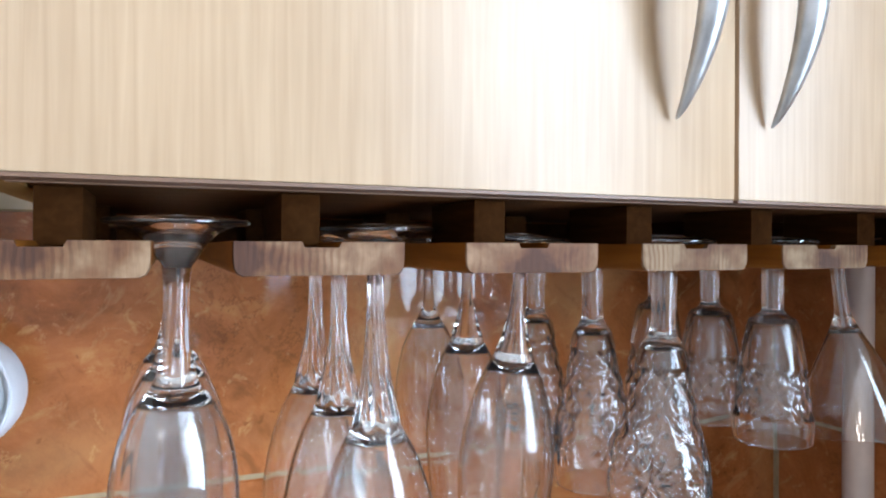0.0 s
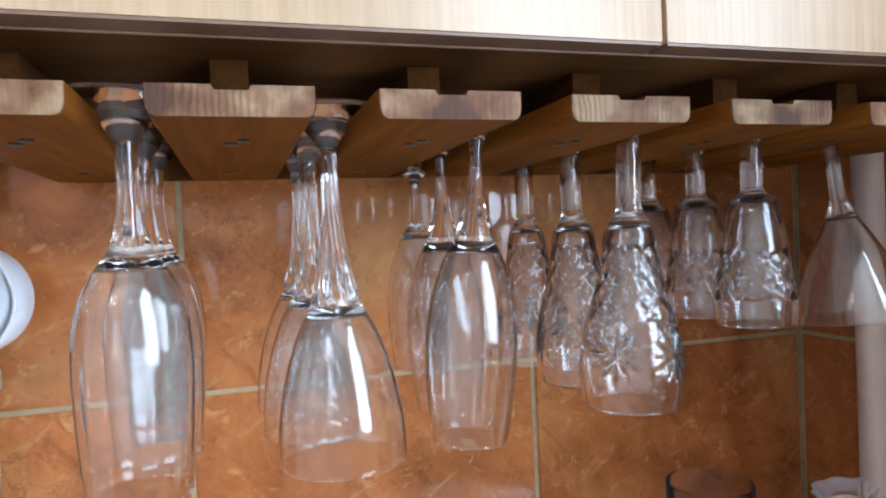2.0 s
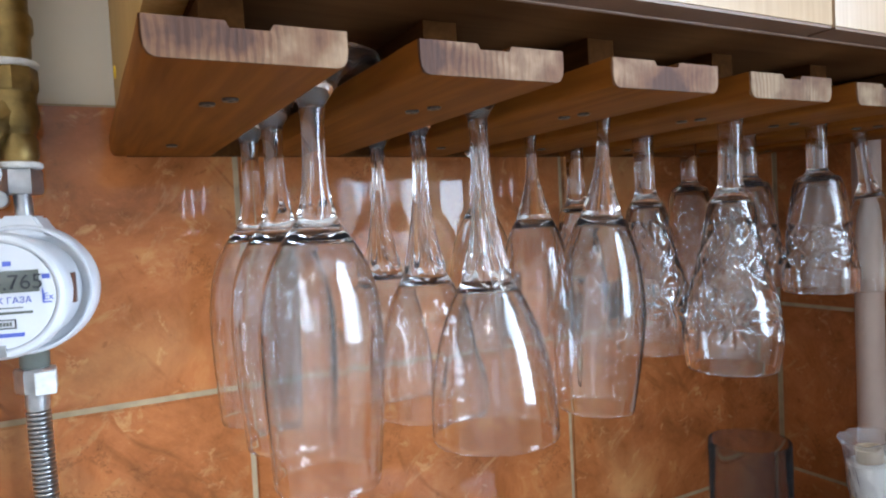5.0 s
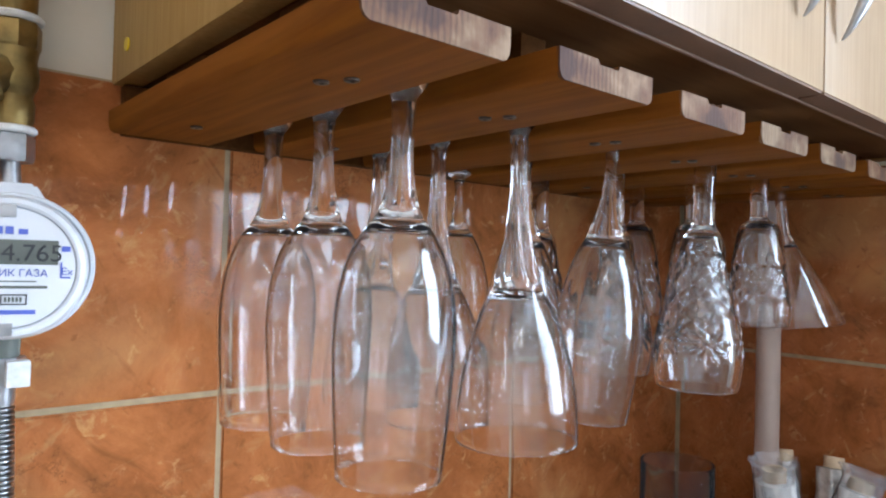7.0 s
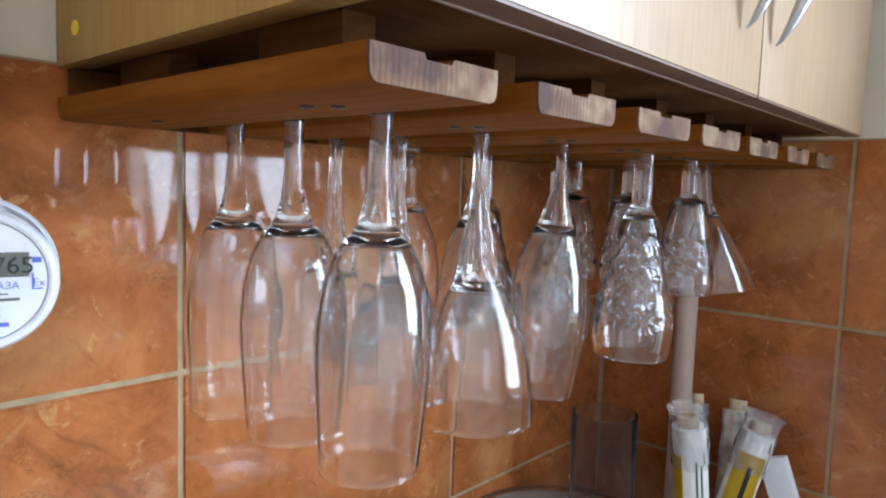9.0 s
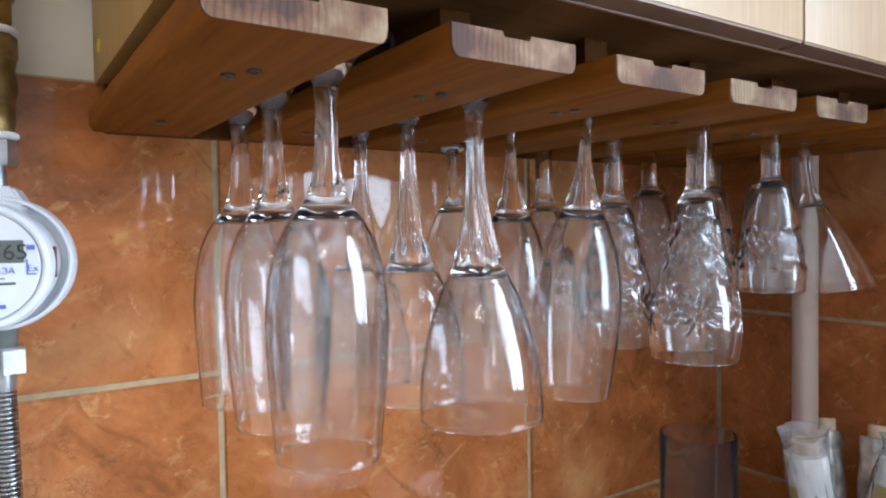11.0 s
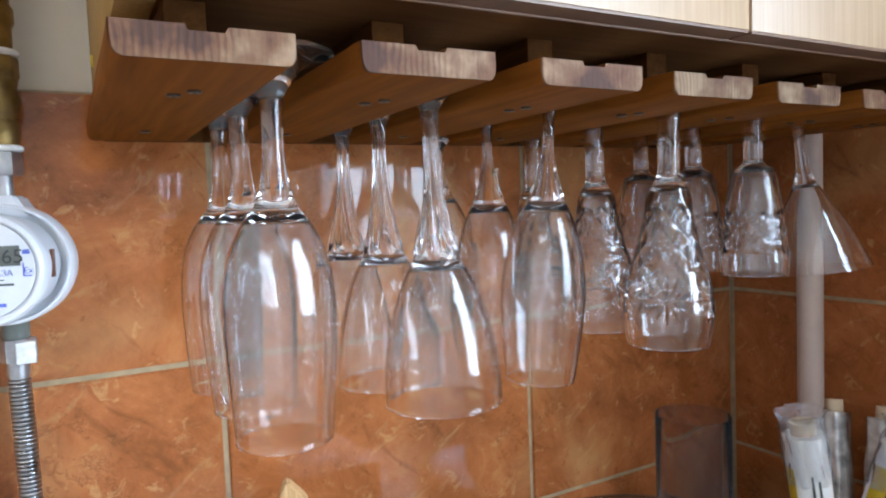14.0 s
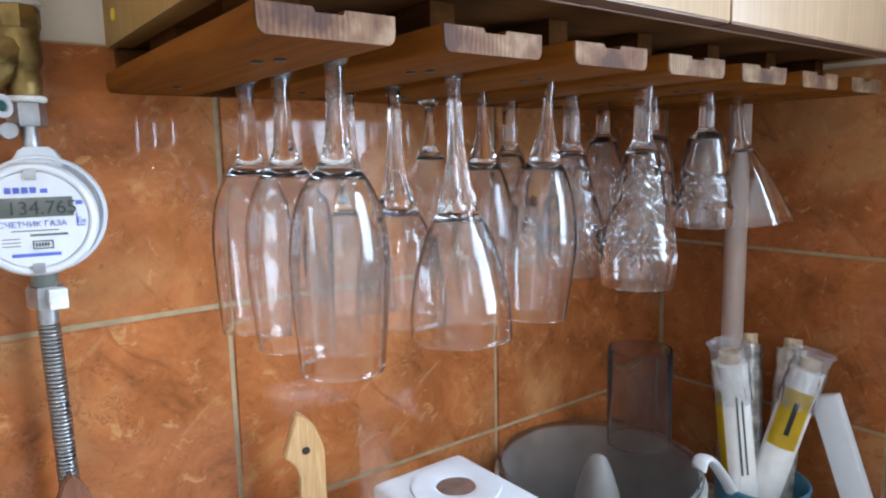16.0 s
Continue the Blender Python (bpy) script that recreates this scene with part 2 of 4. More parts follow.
M_PLANK = wood("stained_pine", (0.155, 0.046, 0.005), (0.232, 0.076, 0.009), 1, 0.72, 0.0, 18, 9, 0.2, 0.08)
M_END = end_grain()
M_BLOCK = wood("dark_spacer_wood", (0.070, 0.024, 0.006), (0.105, 0.040, 0.011), 1, 0.8, 0.0, 10, 20, 0.2, 0.05)
M_SCREW = plain("blackened_screw", (0.07, 0.055, 0.045), 0.4, 0.8)
M_GLASS = glassy("clear_glass", ior=1.56, haze=0.004)
M_CRYSTAL = glassy("lead_crystal", (1, 1, 1), 1.62, smudge=0.0, haze=0.004)
M_SMOKE = glassy("smoked_plastic", (0.64, 0.61, 0.58), 1.22, 0.015, haze=0.006)
M_TUBE = glassy("smoked_tube_plastic", (0.82, 0.77, 0.71), 1.10, 0.02, haze=0.006)
M_FILMCLEAR = glassy("clear_wrapping_film", (1, 1, 1), 1.25, 0.05, haze=0.10)
M_DARKBOWL = plain("grey_bowl_plastic", (0.20, 0.19, 0.18), 0.35, grain=0.1)
M_BRASS = plain("tarnished_brass", (0.31, 0.21, 0.075), 0.45, 0.9, 0.25, 70, 0.4)
M_STEEL = plain("galvanised_steel", (0.50, 0.51, 0.52), 0.32, 0.9, 0.12, 90)
M_HOSE = plain("ribbed_stainless_steel", (0.36, 0.36, 0.36), 0.28, 1.0, 0.04, 30, 0.05)
M_WHITE = plain("white_plastic", (0.66, 0.67, 0.69), 0.35, grain=0.03)
M_FACE = plain("white_meter_face", (0.68, 0.69, 0.71), 0.3, grain=0.02)
M_LCD = plain("grey_lcd", (0.13, 0.14, 0.12), 0.15, grain=0.08)
M_BLACK = plain("black_ink", (0.03, 0.03, 0.035), 0.5)
M_BLUE = plain("blue_ink", (0.10, 0.14, 0.50), 0.5)
M_GREEN = plain("dark_green_plastic", (0.03, 0.10, 0.09), 0.4)
M_YELLOW = plain("yellow_plastic", (0.75, 0.50, 0.02), 0.4)
M_TAPE = plain("white_thread_tape", (0.75, 0.74, 0.70), 0.8, grain=0.1, size=200, bump=0.6)
M_PIPE = plain("pinkish_grey_paint", (0.42, 0.32, 0.27), 0.5, grain=0.08, size=20)
M_CARD = plain("cardboard_tube", (0.55, 0.42, 0.28), 0.85, grain=0.1)
M_PAPER = plain("white_label_paper", (0.76, 0.74, 0.70), 0.6, grain=0.04)
M_FILM = plain("crinkled_clear_film", (0.62, 0.58, 0.53), 0.2, 0.3, 0.3, 60, 1.0)
M_FOIL = plain("crinkled_foil", (0.72, 0.71, 0.69), 0.22, 0.9, 0.3, 70, 1.0)
M_TUB = plain("blue_plastic", (0.05, 0.20, 0.30), 0.4, grain=0.08)
M_BEECH = wood("beech_handle", (0.50, 0.28, 0.11), (0.66, 0.42, 0.20), 2, 0.5, 0.0, 12, 30)
M_SPOON = wood("dark_stained_wood", (0.10, 0.032, 0.014), (0.20, 0.075, 0.035), 2, 0.5, 0.0, 10, 22)
M_TOP = plain("grey_worktop", (0.58, 0.54, 0.49), 0.22, grain=0.2, size=80)
M_BULB, bn, bl, bb = material("warm_bulb")
bb.inputs["Base Color"].default_value = (0.9, 0.85, 0.75, 1)
bb.inputs["Emission Color"].default_value, bb.inputs["Emission Strength"].default_value = (1.0, 0.84, 0.71, 1), 46.0
M_FRAME = plain("window_frame_white", (0.8, 0.8, 0.8), 0.4, grain=0.02)


# ---- mesh helpers ----
def link(name, bm, mat, parent=None, label="", smooth=True):
    me = bpy.data.meshes.new(name)
    bm.normal_update()
    bm.to_mesh(me)
    bm.free()
    me.materials.append(mat)
    if smooth:
        for p in me.polygons:
            p.use_smooth = True
        me.set_sharp_from_angle(angle=radians(35))
    ob = new(name, me)
    ob.parent = parent
    if label:
        tagged(ob, label)
    return ob


def part(name, bm, mat, parent, label=""):
    return link(name, bm, mat, parent, label)


def empty(name, m, label, category, group="", kind=""):
    ob = new(name)
    ob.empty_display_size = 0.02
    ob.matrix_basis = m
    return tagged(ob, label, category, group, kind)


def box(x0, x1, y0, y1, z0, z1, bevel=0.0, bm=None, seg=2):
    bm = bm or bmesh.new()
    g = bmesh.ops.create_cube(bm, size=1.0)
    bmesh.ops.transform(bm, verts=g["verts"], matrix=Matrix.Translation(((x0 + x1) / 2, (y0 + y1) / 2, (z0 + z1) / 2)) @ Matrix.Diagonal((x1 - x0, y1 - y0, z1 - z0, 1)))
    if bevel:
        es = list({e for v in g["verts"] for e in v.link_edges})
        bmesh.ops.bevel(bm, geom=es, offset=bevel, segments=seg, affect="EDGES", profile=0.6)
    return bm


def lathe(profile, seg=64, m=None, bm=None, closed=False, shape=None):
    """Turn (radius, height) rows about z. closed: the last row joins the first. shape(r, z, a, i) may alter a radius."""
    bm = bm or bmesh.new()
    rings = []
    for i, (r, z) in enumerate(profile):
        if r < 1e-6:
            rings.append([bm.verts.new((0, 0, z))])
        else:
            ring = []
            for k in range(seg):
                a = 2 * math.pi * k / seg
                q = shape(r, z, a, i) if shape else r
                ring.append(bm.verts.new((q * math.cos(a), q * math.sin(a), z)))
            rings.append(ring)
    pairs = list(zip(rings, rings[1:])) + ([(rings[-1], rings[0])] if closed else [])
    for p, q in pairs:
        for k in range(seg):
            j = (k + 1) % seg
            if len(p) == 1 and len(q) == 1:
                break
            if len(p) == 1:
                bm.faces.new((p[0], q[k], q[j]))
            elif len(q) == 1:
                bm.faces.new((p[k], q[0], p[j]))
            else:
                bm.faces.new((p[k], q[k], q[j], p[j]))
    bmesh.ops.recalc_face_normals(bm, faces=bm.faces)
    if m is not None:
        bmesh.ops.transform(bm, verts=[v for r in rings for v in r], matrix=m)
    return bm


def along(p, q):
    """The pose that puts z from p towards q."""
    p, q = Vector(p), Vector(q)
    return Matrix.Translation(p) @ (q - p).to_track_quat("Z", "Y").to_matrix().to_4x4()


def rod(p, q, r, seg=32, bevel=0.0, bm=None):
    h = (Vector(q) - Vector(p)).length
    b = bevel or r * 0.08
    return lathe([(0, 0), (r - b, 0), (r, b), (r, h - b), (r - b, h), (0, h)], seg, along(p, q), bm)


def prism(p, q, r, sides=6, bm=None):
    h = (Vector(q) - Vector(p)).length
    return lathe([(0, 0), (r * 0.93, 0), (r, h * 0.12), (r, h * 0.88), (r * 0.93, h), (0, h)], sides, along(p, q), bm)


def smooth_profile(rows, n):
    """Catmull-Rom through rows of (radius, height), n steps each."""
    out = []
    pts = [rows[0], *rows, rows[-1]]
    for a, b, c, d in zip(pts, pts[1:], pts[2:], pts[3:]):
        for k in range(n):
            t = k / n
            out.append(tuple(0.5 * (2 * b[i] + (c[i] - a[i]) * t + (2 * a[i] - 5 * b[i] + 4 * c[i] - d[i]) * t * t + (3 * b[i] - a[i] - 3 * c[i] + d[i]) * t ** 3) for i in (0, 1)))
    out.append(rows[-1])
    return out


# ---- room ----
WALL_Y, WALL_X, LEFT_X, BACK_Y, CEIL_Z = 0.2915, 0.615, -1.9, -2.6, 2.5
RACK_Z, TOP_Z, CAB_Z = 1.38, 1.393, 1.4145
TILE_W, GROUT_X, ROWS_Z = 0.301, 0.003, (0.8810, 1.0165, 1.2095, 1.4170)


def structure(name, bm, mat, label, category):
    return tagged(link(name, bm, mat, None, "", False), label, category, kind="structure")


wall_north = structure("wall_north", box(LEFT_X - 0.1, WALL_X + 0.12, WALL_Y + 0.0065, WALL_Y + 0.16, 0, CEIL_Z), M_PLASTER, "cream painted plaster wall above the orange tiles", "wall")
bm = bmesh.new()
box(WALL_X + 0.0065, WALL_X + 0.12, WIN_Y1, WALL_Y + 0.0065, 0, CEIL_Z, bm=bm)
box(WALL_X + 0.0065, WALL_X + 0.12, BACK_Y, WIN_Y0, 0, CEIL_Z, bm=bm)
box(WALL_X + 0.0065, WALL_X + 0.12, WIN_Y0, WIN_Y1, 0, WIN_Z0, bm=bm)
box(WALL_X + 0.0065, WALL_X + 0.12, WIN_Y0, WIN_Y1, WIN_Z1, CEIL_Z, bm=bm)
wall_east = structure("wall_east", bm, M_PLASTER, "cream plaster side wall with tiles below and a window", "wall")
structure("wall_west", box(LEFT_X - 0.1, LEFT_X, BACK_Y, WALL_Y + 0.0065, 0, CEIL_Z), M_ROOM, "pale painted room wall", "wall")
# South wall, cut open for the added fill lamp.
bm = bmesh.new()
for x0, x1, z0, z1 in ((LEFT_X - 0.1, FILL_X0, 0, CEIL_Z), (FILL_X1, WALL_X + 0.12, 0, CEIL_Z), (FILL_X0, FILL_X1, 0, WIN_Z0), (FILL_X0, FILL_X1, WIN_Z1, CEIL_Z)):
    box(x0, x1, BACK_Y - 0.1, BACK_Y, z0, z1, bm=bm)
structure("wall_south", bm, M_ROOM, "pale painted room wall with an added opening for the fill lamp", "wall")
structure("floor", box(LEFT_X - 0.1, WALL_X + 0.12, BACK_Y - 0.1, WALL_Y + 0.16, -0.1, 0), M_FLOOR, "brown kitchen floor", "floor")
structure("ceiling", box(LEFT_X - 0.1, WALL_X + 0.12, BACK_Y - 0.1, WALL_Y + 0.16, CEIL_Z, CEIL_Z + 0.1), M_CEIL, "white painted ceiling", "ceiling")

# the window in the side wall, which lights the place, and an added fill opening
def window_unit(name, w, m):
    """A frame of two panes with a sill, for the window and the added fill opening; the opening runs along x, the room
    lies towards -y.
    """
    ob = empty(name, m, "white two-pane window frame, also set round the added fill lamp", "window", kind="structure")
    bm = bmesh.new()
    for a, c in ((-w / 2, -w / 2 + 0.045), (w / 2 - 0.045, w / 2), (-0.025, 0.025)):
        box(a, c, 0, 0.03, WIN_Z0, WIN_Z1, 0.004, bm)
    for a, c in ((WIN_Z0, WIN_Z0 + 0.05), (WIN_Z1 - 0.05, WIN_Z1)):
        box(-w / 2 + 0.04, w / 2 - 0.04, 0.002, 0.028, a, c, 0.004, bm)
    part("window_frame", bm, M_FRAME, ob)
    part("window_sill", box(-w / 2 - 0.02, w / 2 + 0.02, -0.07, -0.001, WIN_Z0 - 0.025, WIN_Z0 - 0.001, 0.005), M_FRAME, ob)


window_unit("window_1", WIN_Y1 - WIN_Y0, Matrix.Translation((WALL_X + 0.05, (WIN_Y0 + WIN_Y1) / 2, 0)) @ pose(0, 0, 0, 0, 0, -90))
# Unseen opening added round the fill lamp.
window_unit("fill_opening", FILL_X1 - FILL_X0, Matrix.Translation(((FILL_X0 + FILL_X1) / 2, BACK_Y - 0.045, 0)) @ pose(0, 0, 0, 0, 0, 180))

# the ceiling lamp with three bulbs
lamp = empty("ceiling_lamp", Matrix.Translation((-0.89, -1.15, CEIL_Z)), "small ceiling lamp with three warm bulbs", "ceiling lamp")
part("base_plate", lathe([(0, -0.025), (0.05, -0.025), (0.06, -0.015), (0.06, -0.0005), (0, -0.0005)], 40), M_BRASS, lamp)
for k in range(3):
    a = 2 * math.pi * k / 3 + 0.4
    tip = (0.17 * math.cos(a), 0.17 * math.sin(a), -0.20)
    arm = part("arm", rod((0.03 * math.cos(a), 0.03 * math.sin(a), -0.0255), tip, 0.008), M_BRASS, lamp)
    part("bulb", lathe([(0, -0.112), (0.026, -0.106), (0.044, -0.088), (0.050, -0.064), (0.042, -0.038), (0.022, -0.012), (0.014, -0.001), (0, -0.001)], 28, Matrix.Translation(tip)), M_BULB, arm, "glowing warm bulb")

# worktop below, out of sight but for what stands on it
structure("worktop", box(LEFT_X + 0.4, WALL_X + 0.0015, -0.32, WALL_Y - 0.001, 0.84, 0.88, 0.004), M_TOP, "grey speckled kitchen worktop along the tiled wall", "worktop")

# ---- wall cabinet ----
CAB_L, CAB_R, CAB_F = -0.0745, 0.545, -0.015
GAP_X = 0.2385
cab = empty("wall_cabinet", Matrix.Translation((0, 0, CAB_Z)), "pale ash laminate wall cabinet with two doors and brown underside", "cabinet")
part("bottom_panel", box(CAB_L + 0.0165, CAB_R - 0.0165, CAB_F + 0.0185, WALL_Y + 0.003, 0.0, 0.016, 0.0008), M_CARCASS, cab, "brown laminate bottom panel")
part("bottom_edge", box(CAB_L + 0.0165, CAB_R - 0.0165, CAB_F + 0.0165, CAB_F + 0.0184, -0.0026, 0.0155, 0.0004), M_TRIM, cab, "pale brown edge strip")
for x0, x1 in ((CAB_L, CAB_L + 0.016), (CAB_R - 0.016, CAB_R)):
    part("side_panel", box(x0, x1, CAB_F + 0.0165, WALL_Y + 0.003, -0.001, 0.72, 0.0008), M_SIDE, cab, "beech laminate side panel")
part("back_panel", box(CAB_L + 0.0165, CAB_R - 0.0165, WALL_Y - 0.006, WALL_Y + 0.0025, 0.0165, 0.70), M_DOOR, cab)
part("top_panel", box(CAB_L + 0.0165, CAB_R - 0.0165, CAB_F + 0.017, WALL_Y - 0.007, 0.70, 0.716), M_DOOR, cab)


def bow_handle(x, parent, flip):
    """A crescent handle standing on the door, pointed at both ends."""
    bm = bmesh.new()
    n, rings = 40, []
    for i in range(n + 1):
        t = i / n
        u = math.sin(math.pi * t)
        z = 0.034 + 0.125 * t
        out = CAB_F - 0.003 - 0.020 * u ** 0.8
        side = x + flip * 0.003 * u
        w, d = 0.0008 + 0.0062 * u ** 0.7, 0.0008 + 0.0055 * u ** 0.7
        rings.append([bm.verts.new((side + w * math.cos(a), out + d * math.sin(a), z)) for a in [2 * math.pi * k / 14 for k in range(14)]])
    for p, q in zip(rings, rings[1:]):
        for k in range(14):
            bm.faces.new((p[k], p[(k + 1) % 14], q[(k + 1) % 14], q[k]))
    bm.faces.new(rings[0][::-1])
    bm.faces.new(rings[-1])
    bmesh.ops.recalc_face_normals(bm, faces=bm.faces)
    return part("handle", bm, M_STEEL, parent, "brushed steel bow handle")


for x0, x1, hx in ((CAB_L - 0.001, GAP_X - 0.0012, 0.200), (GAP_X + 0.0012, CAB_R + 0.001, 0.2575)):
    d = part("door", box(x0, x1, CAB_F, CAB_F + 0.0160, -0.0008, 0.715, 0.0008), M_DOOR, cab)
    part("door_edge", box(x0 + 0.0005, x1 - 0.0005, CAB_F + 0.0006, CAB_F + 0.0154, -0.0022, -0.0009), M_EDGE, d, "brown edge band under the door")
    bow_handle(hx, d, 1)

# ---- glass rack: seven boards hung on spacer blocks ----
PITCH, BOARD_W, BOARD_L = 0.0933, 0.0663, 0.2745
board_profile = [(0.0035, 0), (0.0015, 0.0010), (0.0004, 0.0030), (0, 0.006), (0, 0.0130), (0.0250, 0.0130), (0.0262, 0.0108), (0.0395, 0.0108), (0.0407, 0.0130),
                 (BOARD_W, 0.0130), (BOARD_W, 0.006), (BOARD_W - 0.0004, 0.0030), (BOARD_W - 0.0015, 0.0010), (BOARD_W - 0.0035, 0)]


def rack_board(x, y, rng, yaw=0.0):
    ob = empty("rack_board", Matrix.Translation((x, y, RACK_Z)) @ pose(0, 0, 0, 0, 0, yaw), "stained pine board of the hanging glass rack", "rack board", "boards of the glass rack")
    bm = bmesh.new()
    steps = 14
    rows = []
    for i in range(steps + 1):
        y = 0.0006 + (BOARD_L - 0.0006) * i / steps
        rows.append([bm.verts.new((px + rng.uniform(-0.0002, 0.0002), y, pz)) for px, pz in board_profile])
    for p, q in zip(rows, rows[1:]):
        for k in range(len(p)):
            bm.faces.new((p[k], q[k], q[(k + 1) % len(p)], p[(k + 1) % len(p)]))
    bm.faces.new(rows[-1])
    bmesh.ops.recalc_face_normals(bm, faces=bm.faces)
    part("board", bm, M_PLANK, ob)
    bm = bmesh.new()
    edge = [Vector((px, 0, pz)) for px, pz in board_profile]
    mid = Vector((BOARD_W / 2, 0, 0.0065))
    front = [bm.verts.new(mid + (v - mid) * 0.985) for v in edge]
    rim = [bm.verts.new((v.x, 0.0012, v.z)) for v in edge]
    back = [bm.verts.new((v.x, 0.003, v.z)) for v in [mid + (v - mid) * 0.98 for v in edge]]
    bm.faces.new(front)
    for p, q in ((front, rim), (rim, back)):
        for k in range(len(p)):
            bm.faces.new((p[k], p[(k + 1) % len(p)], q[(k + 1) % len(p)], q[k]))
    bmesh.ops.recalc_face_normals(bm, faces=bm.faces)
    part("sawn_end", bm, M_END, ob, "bare pale end grain of the sawn end")
    for y0, y1 in ((0.043, 0.100), (0.185, 0.245)):
        part("spacer_block", box(0.024, 0.041, y0, y1, 0.0111, 0.0343, 0.0006), M_BLOCK, ob, "dark wooden spacer block")
    for sx, sy in ((0.0365, 0.0620), (0.0310, 0.0735), (0.030, 0.215)):
        sx, sy = sx + rng.uniform(-0.0015, 0.0015), sy + rng.uniform(-0.0015, 0.0015)
        bm = lathe([(0, -0.0003), (0.0010, -0.0003), (0.0012, -0.0011), (0.0031, -0.0011), (0.0034, -0.0003), (0.0030, 0.001), (0, 0.001)], 20, Matrix.Translation((sx, sy, 0)))
        part("screw", bm, M_SCREW, ob)
    return ob


rng = random.Random(4)
for k in range(7):
    x = 0.106 + PITCH * (k - 2)
    rack_board(x, (0.0, 0.0, 0.001, 0.004, 0.006, 0.006, 0.006)[k], rng, 0.0 if k == 0 else rng.uniform(-0.25, 0.25))
# Dark strip along the tiles, added for the shade in the gap above the boards.
tagged(link("rack_batten", box(-0.070, 0.540, 0.2815, 0.2905, TOP_Z - 0.012, CAB_Z - 0.0015, 0.001), M_BLOCK), "dark strip along the tiles, standing in for shade behind the rack", "batten")
SLOT = [0.106 + PITCH * (k - 2) + BOARD_W + 0.0135 for k in range(6)]


# ---- glasses ----
def turned(prof, seg, shape=None):
    """Turn a profile that runs from the top down the outside; faces look outwards."""
    bm, rings = bmesh.new(), []
    for i, (r, z) in enumerate(prof):
        if r < 1e-6:
            rings.append([bm.verts.new((0, 0, z))])
            continue
        ring = []
        for k in range(seg):
            a = 2 * math.pi * k / seg
            q = shape(r, z, a, i) if shape else r
            ring.append(bm.verts.new((q * math.cos(a), q * math.sin(a), z)))
        rings.append(ring)
    for p, q in zip(rings, rings[1:]):
        for k in range(seg):
            j = (k + 1) % seg
            if len(p) == 1:
                bm.faces.new((p[0], q[k], q[j]))
            elif len(q) == 1:
                bm.faces.new((p[k], q[0], p[j]))
            else:
                bm.faces.new((p[k], q[k], q[j], p[j]))
    return bm


def bowl_mesh(outer, wall, seg, shape=None, steps=4, waves=0):
    """A bowl that opens downwards: the outside, the rim and the inside. outer: (radius, depth below the boards), from stem to rim."""
    o = smooth_profile(outer, steps)
    prof = [(r, -d) for r, d in o]
    r1, d1 = o[-1]
    prof += [(r1 - wall * 0.15, -d1 - wall * 0.35), (r1 - wall * 0.5, -d1 - wall * 0.5), (r1 - wall * 0.85, -d1 - wall * 0.35)]
    thick = outer[0][1] + 0.0055
    for r, d in o[::-1]:
        if d > thick + 0.0012 and r - wall > 0.004:
            k = max(0.0, 1 - (d - thick) / 0.03)
            prof.append((r - wall * (1 + 1.0 * k * k), -d))
    r2, d2 = prof[-1][0], -prof[-1][1]
    sag = min(r2 * 0.32, d2 - outer[0][1] - 0.0012)
    for k in range(1, 7):
        prof.append((r2 * math.cos(k * math.pi / 14), -d2 + sag * math.sin(k * math.pi / 14)))
    prof.append((0, -d2 + sag))
    count = len(o)
    top, deep = -outer[0][1], outer[-1][1] - outer[0][1]

    def uneven(r, z, a, i):
        """The wall runs a little thick and thin round the bowl, as blown glass does."""
        k = math.sin(math.pi * max(0.0, min(1.0, (top - z) / deep)))
        if i < count:
            return r + 0.00005 * k * math.sin(3 * a + 1.1 + 20 * z)
        return r + 0.00009 * k * (math.sin(waves * a + 0.7) + 0.6 * math.sin((waves * 2 - 5) * a + 2.0))

    if shape:
        return turned(prof, seg, lambda r, z, a, i: shape(r, z, a) if i < count else r)
    return turned(prof, seg, uneven if waves else None)


def glass_part(name, bm, mat, parent):
    if mat is M_CRYSTAL and name == "bowl":
        bm.normal_update()
        for e in bm.edges:
            if len(e.link_faces) == 2 and e.calc_face_angle() > 0.22:
                e.smooth = False
    ob = part(name, bm, mat, parent)
    ob.visible_shadow = False
    return ob


